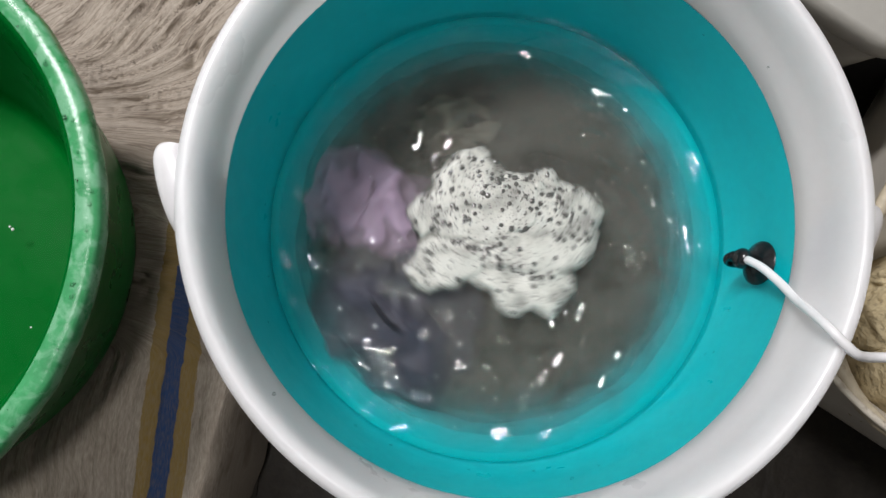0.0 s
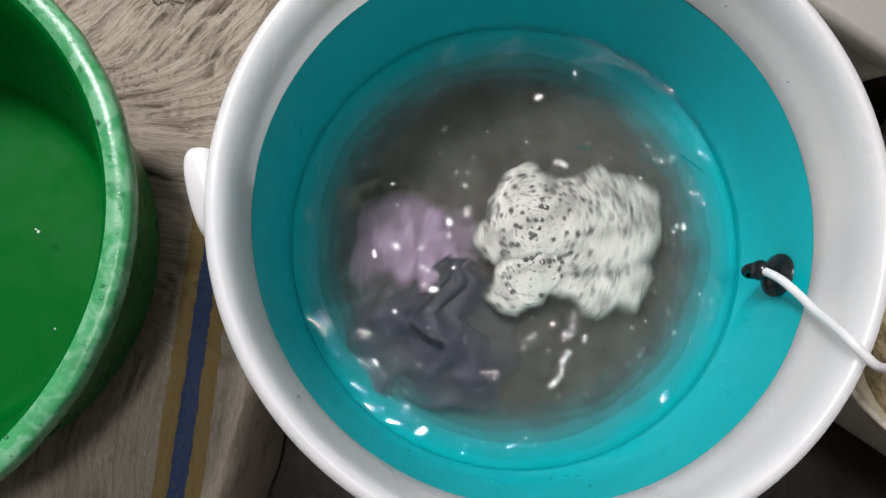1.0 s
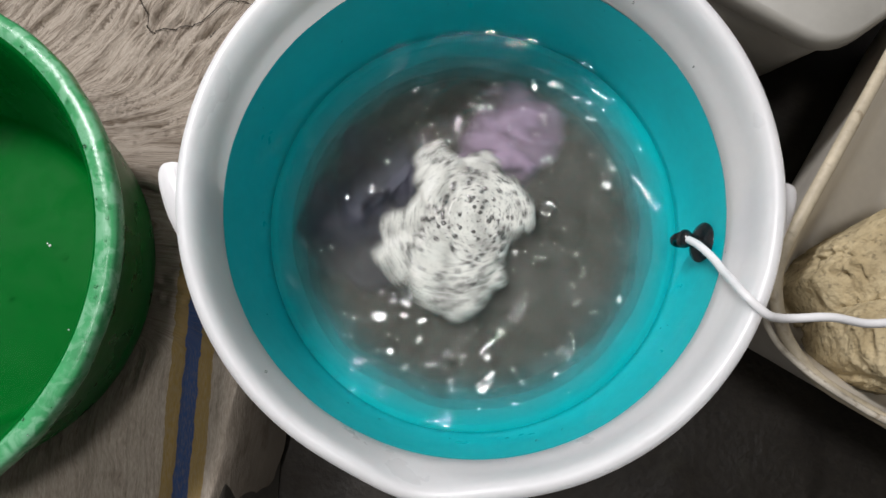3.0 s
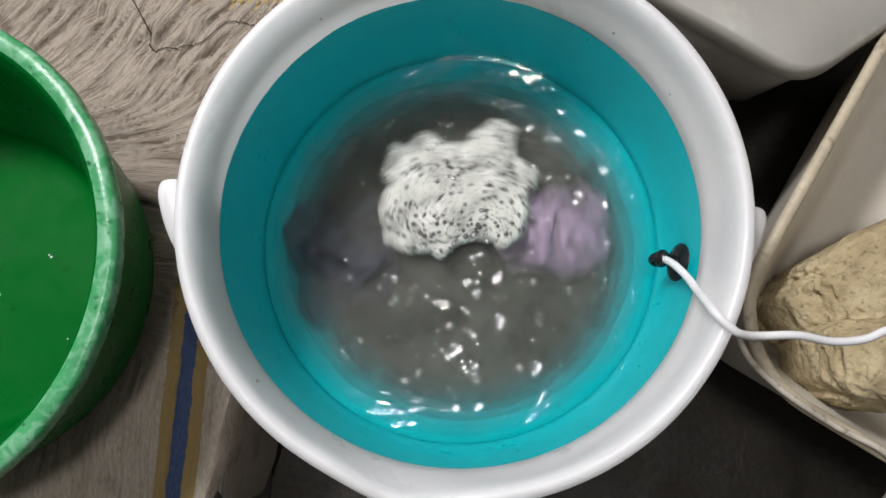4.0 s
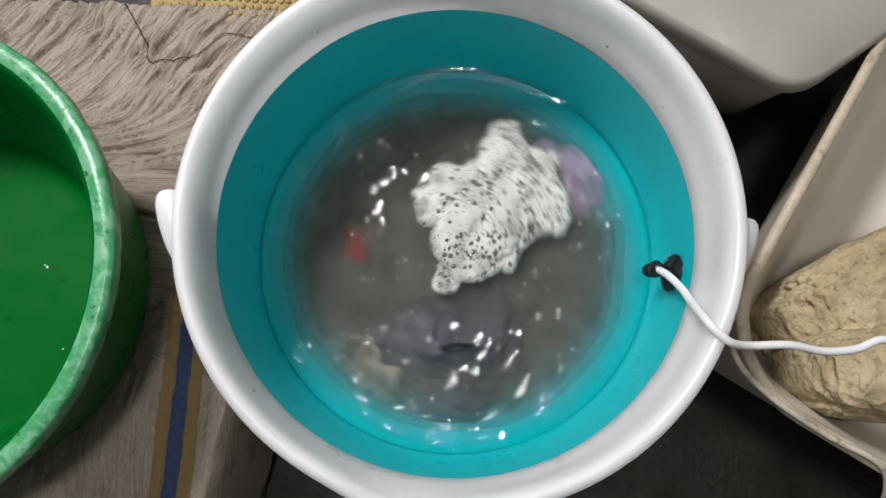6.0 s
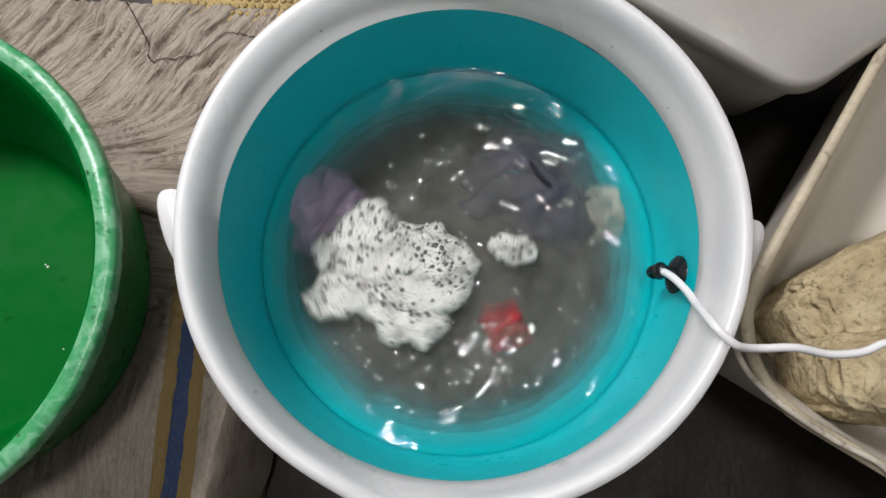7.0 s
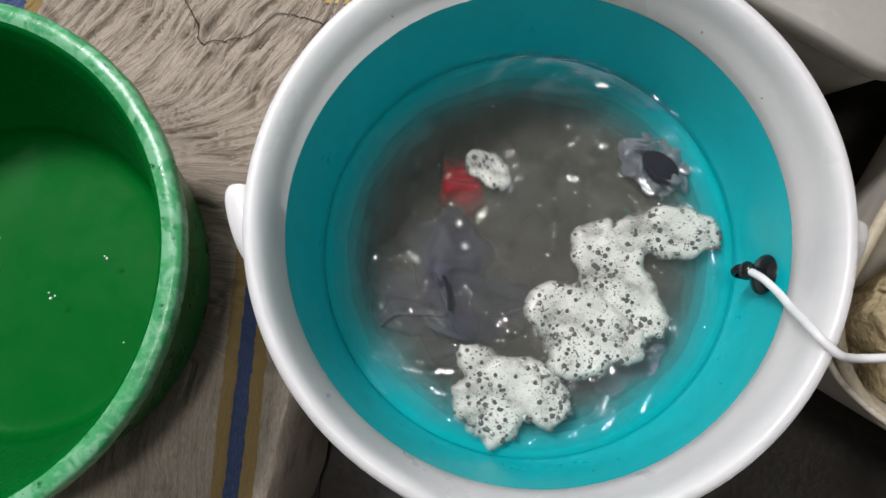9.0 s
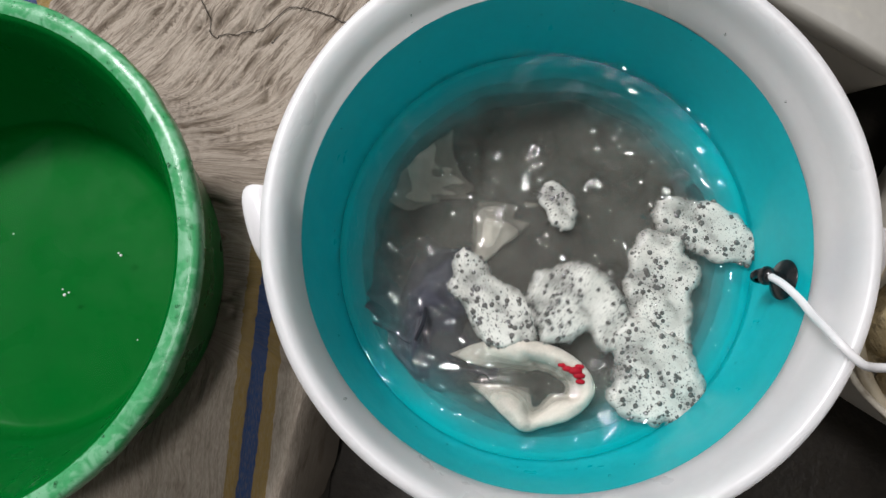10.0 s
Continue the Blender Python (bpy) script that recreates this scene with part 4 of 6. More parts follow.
def motions():
    whirl = [(0, 95), (0.1, 83), (0.2, 66), (0.3, 48), (0.4, 29), (0.5, 10), (0.6, -11), (0.7, -31), (0.8, -52), (0.9, -73), (1, -95), (1.1, -117), (1.2, -138), (1.3, -159), (1.4, -180), (1.5, -201), (1.6, -224), (1.7, -247), (1.8, -271), (1.9, -295), (2, -318), (2.1, -342), (2.2, -367), (2.3, -391), (2.4, -415), (2.5, -438), (2.6, -462), (2.7, -486), (2.8, -510), (2.9, -532), (3, -555), (3.1, -579), (3.2, -602), (3.3, -625), (3.4, -648), (3.5, -671), (3.6, -694), (3.7, -717), (3.8, -740), (3.9, -762), (4, -783), (4.1, -803), (4.2, -823), (4.3, -844), (4.4, -865), (4.5, -886), (4.6, -906), (4.7, -926), (4.8, -946), (4.9, -967), (5, -988), (5.1, -1011), (5.2, -1033), (5.3, -1054), (5.4, -1072), (5.5, -1089), (5.6, -1106), (5.7, -1121), (5.8, -1136), (5.9, -1150), (6, -1164), (6.1, -1178), (6.2, -1192), (6.3, -1206), (6.4, -1219), (6.5, -1233), (6.6, -1247), (6.7, -1260), (6.8, -1273), (6.9, -1285), (7, -1295), (7.1, -1304), (7.2, -1314), (7.3, -1323), (7.4, -1332), (7.5, -1340), (7.6, -1348), (7.7, -1356), (7.8, -1362), (7.9, -1368), (8, -1373), (8.1, -1378), (8.2, -1383), (8.3, -1387), (8.4, -1391), (8.5, -1396), (8.6, -1400), (8.7, -1403), (8.8, -1405), (8.9, -1407), (9, -1409), (9.1, -1410), (9.2, -1412), (9.3, -1414), (9.4, -1416), (9.5, -1418), (9.6, -1419), (9.7, -1420), (9.8, -1421), (9.9, -1422), (10, -1423)]
    walk(WATER, [(t, pose(0, 0, Z_WATER, 0, 0, a)) for t, a in whirl])
    # the ripples lag behind the water that carries them
    walk(SURFACE, [(t, pose(0, 0, 0, 0, 0, -0.7 * a)) for t, a in whirl])
    afloat(LILAC, [(0, -0.084, 0.011, 0.2000, 173), (0.1, -0.074, 0.042, 0.2000, 150), (0.2, -0.043, 0.073, 0.1999, 120), (0.3, 0.004, 0.085, 0.1999, 87), (0.4, 0.051, 0.068, 0.1999, 53), (0.5, 0.078, 0.032, 0.1998, 18), (0.6, 0.069, -0.028, 0.1998, -19), (0.7, 0.043, -0.059, 0.1997, -56), (0.8, -0.008, -0.074, 0.1997, -94), (0.9, -0.047, -0.056, 0.1997, -132), (1, -0.062, -0.012, 0.1996, -172), (1.1, -0.048, 0.036, 0.1996, -212), (1.2, -0.023, 0.067, 0.1996, -251), (1.3, 0.017, 0.040, 0.1995, -290), (1.4, 0.045, 0.036, 0.1995, -327), (1.5, 0.058, -0.008, 0.1994, -366), (1.6, 0.047, -0.044, 0.1994, -407), (1.7, 0.001, -0.069, 0.1994, -450), (1.8, -0.051, -0.051, 0.1993, -493), (1.9, -0.076, -0.006, 0.1993, -536), (2, -0.064, 0.047, 0.1993, -579), (2.1, -0.010, 0.071, 0.1992, -623), (2.2, 0.039, 0.050, 0.1992, -667), (2.3, 0.066, 0.009, 0.1991, -711), (2.4, 0.057, -0.041, 0.1991, -754), (2.5, 0.023, -0.059, 0.1991, -796), (2.6, -0.032, -0.044, 0.1990, -841), (2.7, -0.059, -0.017, 0.1990, -884), (2.8, -0.057, 0.029, 0.1990, -926), (2.9, -0.025, 0.062, 0.1990, -968), (3, 0.024, 0.065, 0.1990, -1010), (3.1, 0.063, 0.033, 0.1990, -1052), (3.2, 0.072, -0.019, 0.1990, -1094), (3.3, 0.042, -0.064, 0.1990, -1136), (3.4, -0.012, -0.079, 0.1990, -1178), (3.5, -0.064, -0.052, 0.1990, -1220), (3.6, -0.085, 0.004, 0.1990, -1262), (3.7, -0.062, 0.062, 0.1990, -1304), (3.8, -0.006, 0.090, 0.1990, -1346), (3.9, 0.045, 0.058, 0.1990, -1386), (4, 0.069, 0.016, 0.1990, -1424), (4.1, 0.067, -0.026, 0.1990, -1461), (4.2, 0.042, -0.060, 0.1990, -1497), (4.3, -0.005, -0.075, 0.1990, -1535), (4.4, -0.053, -0.056, 0.1990, -1572), (4.5, -0.085, -0.014, 0.1990, -1610), (4.6, -0.079, 0.039, 0.1990, -1647), (4.7, -0.038, 0.079, 0.1990, -1684), (4.8, 0.018, 0.086, 0.1990, -1721), (4.9, 0.056, 0.054, 0.1990, -1758), (5, 0.067, 0.010, 0.1990, -1797), (5.1, 0.054, -0.043, 0.1990, -1838), (5.2, 0.006, -0.069, 0.1990, -1879), (5.3, -0.032, -0.061, 0.1990, -1916), (5.4, -0.069, -0.037, 0.1990, -1950), (5.5, -0.091, 0.003, 0.1990, -1981), (5.6, -0.077, 0.042, 0.1992, -2010), (5.7, -0.046, 0.085, 0.1994, -2039), (5.8, -0.003, 0.096, 0.1996, -2066), (5.9, 0.039, 0.087, 0.1998, -2092), (6, 0.072, 0.062, 0.2000, -2117), (6.1, 0.091, 0.025, 0.2002, -2142), (6.2, 0.092, -0.015, 0.2004, -2167), (6.3, 0.076, -0.052, 0.2006, -2192), (6.4, 0.047, -0.079, 0.2008, -2217), (6.5, 0.009, -0.091, 0.2010, -2242), (6.6, -0.030, -0.085, 0.2012, -2267), (6.7, -0.063, -0.065, 0.2014, -2292), (6.8, -0.082, -0.034, 0.2016, -2315), (6.9, -0.104, -0.003, 0.2018, -2336), (7, -0.098, 0.025, 0.2020, -2354), (7.1, -0.081, 0.047, 0.2021, -2371), (7.2, -0.067, 0.076, 0.2021, -2388), (7.3, -0.044, 0.100, 0.2022, -2405), (7.4, -0.014, 0.107, 0.2023, -2422), (7.5, 0.014, 0.106, 0.2023, -2437), (7.6, 0.037, 0.094, 0.2024, -2452), (7.7, 0.067, 0.086, 0.2024, -2465), (7.8, 0.082, 0.076, 0.2025, -2476), (7.9, 0.095, 0.065, 0.2026, -2487), (8, 0.103, 0.044, 0.2026, -2496), (8.1, 0.107, 0.023, 0.2027, -2506), (8.2, 0.112, 0.012, 0.2028, -2514), (8.3, 0.116, 0.000, 0.2028, -2522), (8.4, 0.111, -0.019, 0.2029, -2530), (8.5, 0.102, -0.036, 0.2029, -2538), (8.6, 0.096, -0.046, 0.2030, -2545), (8.7, 0.087, -0.055, 0.2003, -2551), (8.8, 0.079, -0.060, 0.1975, -2555), (8.9, 0.080, -0.065, 0.1948, -2559), (9, 0.081, -0.070, 0.1920, -2561), (9.1, 0.078, -0.074, 0.1887, -2564), (9.2, 0.073, -0.078, 0.1853, -2568), (9.3, 0.068, -0.083, 0.1820, -2571), (9.4, 0.063, -0.087, 0.1787, -2575), (9.5, 0.058, -0.090, 0.1753, -2578), (9.6, 0.054, -0.092, 0.1720, -2580), (9.7, 0.051, -0.094, 0.1710, -2583), (9.8, 0.048, -0.096, 0.1700, -2585), (9.9, 0.045, -0.097, 0.1690, -2586), (10, 0.042, -0.098, 0.1680, -2588)])
    afloat(SLATE, [(0, -0.060, -0.060, 0.2055, 173), (0.1, -0.089, -0.021, 0.2055, 150), (0.2, -0.093, 0.032, 0.2055, 120), (0.3, -0.052, 0.083, 0.2054, 87), (0.4, -0.010, 0.085, 0.2054, 53), (0.5, 0.036, 0.091, 0.2054, 18), (0.6, 0.086, 0.057, 0.2054, -19), (0.7, 0.085, -0.026, 0.2054, -56), (0.8, 0.063, -0.053, 0.2054, -94), (0.9, -0.013, -0.074, 0.2053, -132), (1, -0.046, -0.065, 0.2053, -172), (1.1, -0.056, -0.033, 0.2053, -212), (1.2, -0.072, 0.031, 0.2053, -251), (1.3, -0.065, 0.064, 0.2053, -290), (1.4, 0.004, 0.087, 0.2052, -327), (1.5, 0.054, 0.061, 0.2052, -366), (1.6, 0.085, 0.003, 0.2052, -407), (1.7, 0.058, -0.050, 0.2052, -450), (1.8, 0.008, -0.069, 0.2052, -493), (1.9, -0.050, -0.062, 0.2051, -536), (2, -0.090, -0.008, 0.2051, -579), (2.1, -0.085, 0.024, 0.2051, -623), (2.2, -0.069, 0.053, 0.2051, -667), (2.3, -0.008, 0.084, 0.2051, -711), (2.4, 0.055, 0.061, 0.2051, -754), (2.5, 0.087, 0.033, 0.2050, -796), (2.6, 0.077, -0.047, 0.2050, -841), (2.7, 0.007, -0.063, 0.2050, -884), (2.8, -0.032, -0.057, 0.2046, -926), (2.9, -0.061, -0.031, 0.2043, -968), (3, -0.070, 0.009, 0.2039, -1010), (3.1, -0.055, 0.049, 0.2035, -1052), (3.2, -0.018, 0.074, 0.2032, -1094), (3.3, 0.028, 0.073, 0.2028, -1136), (3.4, 0.067, 0.046, 0.2025, -1178), (3.5, 0.084, -0.000, 0.2021, -1220), (3.6, 0.071, -0.049, 0.2017, -1262), (3.7, 0.032, -0.083, 0.2014, -1304), (3.8, -0.021, -0.090, 0.2010, -1346), (3.9, -0.058, -0.067, 0.2010, -1386), (4, -0.099, -0.018, 0.2010, -1424), (4.1, -0.094, 0.022, 0.2010, -1461), (4.2, -0.074, 0.055, 0.2010, -1497), (4.3, -0.024, 0.086, 0.2010, -1535), (4.4, 0.033, 0.079, 0.2010, -1572), (4.5, 0.047, 0.053, 0.2010, -1610), (4.6, 0.069, 0.020, 0.2010, -1647), (4.7, 0.062, -0.031, 0.2010, -1684), (4.8, 0.024, -0.062, 0.2010, -1721), (4.9, -0.025, -0.077, 0.2010, -1758), (5, -0.083, -0.049, 0.2010, -1797), (5.1, -0.080, 0.020, 0.2011, -1838), (5.2, -0.035, 0.059, 0.2011, -1879), (5.3, -0.036, 0.061, 0.2012, -1916), (5.4, 0.028, 0.073, 0.2012, -1950), (5.5, 0.060, 0.067, 0.2013, -1981), (5.6, 0.096, 0.041, 0.2013, -2010), (5.7, 0.070, -0.016, 0.2014, -2039), (5.8, 0.057, -0.046, 0.2014, -2066), (5.9, 0.032, -0.066, 0.2015, -2092), (6, 0.002, -0.074, 0.2016, -2117), (6.1, -0.030, -0.069, 0.2016, -2142), (6.2, -0.056, -0.051, 0.2017, -2167), (6.3, -0.073, -0.024, 0.2017, -2192), (6.4, -0.077, 0.009, 0.2018, -2217), (6.5, -0.067, 0.040, 0.2018, -2242), (6.6, -0.045, 0.065, 0.2019, -2267), (6.7, -0.015, 0.079, 0.2019, -2292), (6.8, 0.017, 0.079, 0.2020, -2315), (6.9, 0.055, 0.073, 0.2020, -2336), (7, 0.065, 0.064, 0.2019, -2354), (7.1, 0.079, 0.026, 0.2019, -2371), (7.2, 0.078, 0.013, 0.2018, -2388), (7.3, 0.075, 0.000, 0.2018, -2405), (7.4, 0.070, -0.029, 0.2018, -2422), (7.5, 0.055, -0.054, 0.2017, -2437), (7.6, 0.040, -0.064, 0.2017, -2452), (7.7, 0.024, -0.070, 0.2016, -2465), (7.8, -0.009, -0.066, 0.2016, -2476), (7.9, -0.032, -0.049, 0.2015, -2487), (8, -0.043, -0.048, 0.2015, -2496), (8.1, -0.054, -0.046, 0.2015, -2506), (8.2, -0.063, -0.040, 0.2015, -2514), (8.3, -0.071, -0.033, 0.2015, -2522), (8.4, -0.063, -0.029, 0.2015, -2530), (8.5, -0.055, -0.026, 0.2015, -2538), (8.6, -0.057, -0.024, 0.2015, -2545), (8.7, -0.058, -0.024, 0.2015, -2551), (8.8, -0.059, -0.026, 0.2015, -2555), (8.9, -0.059, -0.028, 0.2015, -2559), (9, -0.059, -0.032, 0.2015, -2561), (9.1, -0.062, -0.036, 0.2015, -2564), (9.2, -0.066, -0.040, 0.2015, -2568), (9.3, -0.070, -0.044, 0.2015, -2571), (9.4, -0.073, -0.048, 0.2015, -2575), (9.5, -0.076, -0.053, 0.2015, -2578), (9.6, -0.078, -0.052, 0.2015, -2580), (9.7, -0.080, -0.052, 0.2014, -2583), (9.8, -0.081, -0.052, 0.2013, -2585), (9.9, -0.083, -0.052, 0.2011, -2586), (10, -0.084, -0.053, 0.2010, -2588)])
    afloat(RED, [(0, 0.074, 0.066, 0.1800, 173), (0.1, 0.092, 0.033, 0.1801, 150), (0.2, 0.096, -0.017, 0.1802, 120), (0.3, 0.070, -0.065, 0.1802, 87), (0.4, 0.022, -0.092, 0.1803, 53), (0.5, -0.034, -0.088, 0.1804, 18), (0.6, -0.079, -0.050, 0.1805, -19), (0.7, -0.092, 0.007, 0.1806, -56), (0.8, -0.068, 0.061, 0.1806, -94), (0.9, -0.016, 0.089, 0.1807, -132), (1, 0.043, 0.078, 0.1808, -172), (1.1, 0.082, 0.032, 0.1809, -212), (1.2, 0.083, -0.026, 0.1810, -251), (1.3, 0.049, -0.071, 0.1810, -290), (1.4, -0.024, -0.087, 0.1811, -327), (1.5, -0.088, -0.035, 0.1812, -366), (1.6, -0.088, 0.034, 0.1813, -407), (1.7, -0.037, 0.087, 0.1814, -450), (1.8, 0.035, 0.088, 0.1814, -493), (1.9, 0.087, 0.036, 0.1815, -536), (2, 0.087, -0.037, 0.1816, -579), (2.1, 0.033, -0.088, 0.1817, -623), (2.2, -0.042, -0.084, 0.1818, -667), (2.3, -0.090, -0.028, 0.1818, -711), (2.4, -0.083, 0.045, 0.1819, -754), (2.5, -0.027, 0.090, 0.1820, -796), (2.6, 0.047, 0.081, 0.1821, -841), (2.7, 0.091, 0.023, 0.1822, -884), (2.8, 0.081, -0.048, 0.1822, -926), (2.9, 0.024, -0.091, 0.1823, -968), (3, -0.046, -0.082, 0.1824, -1010), (3.1, -0.090, -0.026, 0.1825, -1052), (3.2, -0.082, 0.045, 0.1826, -1094), (3.3, -0.027, 0.090, 0.1826, -1136), (3.4, 0.044, 0.083, 0.1827, -1178), (3.5, 0.089, 0.028, 0.1828, -1220), (3.6, 0.083, -0.042, 0.1829, -1262), (3.7, 0.030, -0.089, 0.1830, -1304), (3.8, -0.040, -0.084, 0.1830, -1346), (3.9, -0.087, -0.035, 0.1831, -1386), (4, -0.088, 0.030, 0.1832, -1424), (4.1, -0.050, 0.079, 0.1833, -1461), (4.2, 0.011, 0.093, 0.1834, -1497), (4.3, 0.068, 0.064, 0.1834, -1535), (4.4, 0.093, 0.005, 0.1835, -1572), (4.5, 0.074, -0.056, 0.1836, -1610), (4.6, 0.021, -0.091, 0.1837, -1647), (4.7, -0.041, -0.083, 0.1838, -1684), (4.8, -0.085, -0.039, 0.1838, -1721), (4.9, -0.090, 0.024, 0.1839, -1758), (5, -0.051, 0.078, 0.1840, -1797), (5.1, 0.017, 0.091, 0.1846, -1838), (5.2, 0.075, 0.055, 0.1851, -1879), (5.3, 0.069, 0.030, 0.1857, -1916), (5.4, 0.074, -0.038, 0.1863, -1950), (5.5, 0.051, -0.057, 0.1869, -1981), (5.6, 0.007, -0.074, 0.1874, -2010), (5.7, -0.028, -0.071, 0.1880, -2039), (5.8, -0.055, -0.052, 0.1886, -2066), (5.9, -0.071, -0.024, 0.1893, -2092), (6, -0.074, 0.007, 0.1899, -2117), (6.1, -0.064, 0.035, 0.1905, -2142), (6.2, -0.044, 0.058, 0.1912, -2167), (6.3, -0.017, 0.070, 0.1918, -2192), (6.4, 0.012, 0.070, 0.1925, -2217), (6.5, 0.039, 0.059, 0.1931, -2242), (6.6, 0.059, 0.038, 0.1937, -2267), (6.7, 0.068, 0.011, 0.1944, -2292), (6.8, 0.066, -0.014, 0.1950, -2315), (6.9, 0.050, -0.035, 0.1955, -2336), (7, 0.037, -0.049, 0.1960, -2354), (7.1, 0.011, -0.067, 0.1965, -2371), (7.2, -0.018, -0.059, 0.1970, -2388), (7.3, -0.037, -0.040, 0.1975, -2405), (7.4, -0.048, -0.037, 0.1980, -2422), (7.5, -0.059, -0.033, 0.1985, -2437), (7.6, -0.073, -0.005, 0.1990, -2452), (7.7, -0.075, 0.002, 0.2005, -2465), (7.8, -0.072, 0.017, 0.2020, -2476), (7.9, -0.067, 0.029, 0.2035, -2487), (8, -0.061, 0.043, 0.2050, -2496), (8.1, -0.053, 0.056, 0.2065, -2506), (8.2, -0.047, 0.065, 0.2065, -2514), (8.3, -0.040, 0.073, 0.2065, -2522), (8.4, -0.033, 0.077, 0.2065, -2530), (8.5, -0.025, 0.080, 0.2065, -2538), (8.6, -0.024, 0.067, 0.2065, -2545), (8.7, -0.021, 0.063, 0.2044, -2551), (8.8, -0.020, 0.057, 0.2022, -2555), (8.9, -0.034, 0.054, 0.2001, -2559), (9, -0.048, 0.047, 0.1980, -2561), (9.1, -0.057, 0.044, 0.1948, -2564), (9.2, -0.065, 0.039, 0.1916, -2568), (9.3, -0.072, 0.032, 0.1884, -2571), (9.4, -0.078, 0.025, 0.1852, -2575), (9.5, -0.077, 0.029, 0.1820, -2578), (9.6, -0.075, 0.033, 0.1792, -2580), (9.7, -0.074, 0.035, 0.1764, -2583), (9.8, -0.073, 0.038, 0.1736, -2585), (9.9, -0.072, 0.040, 0.1708, -2586), (10, -0.071, 0.042, 0.1680, -2588)])
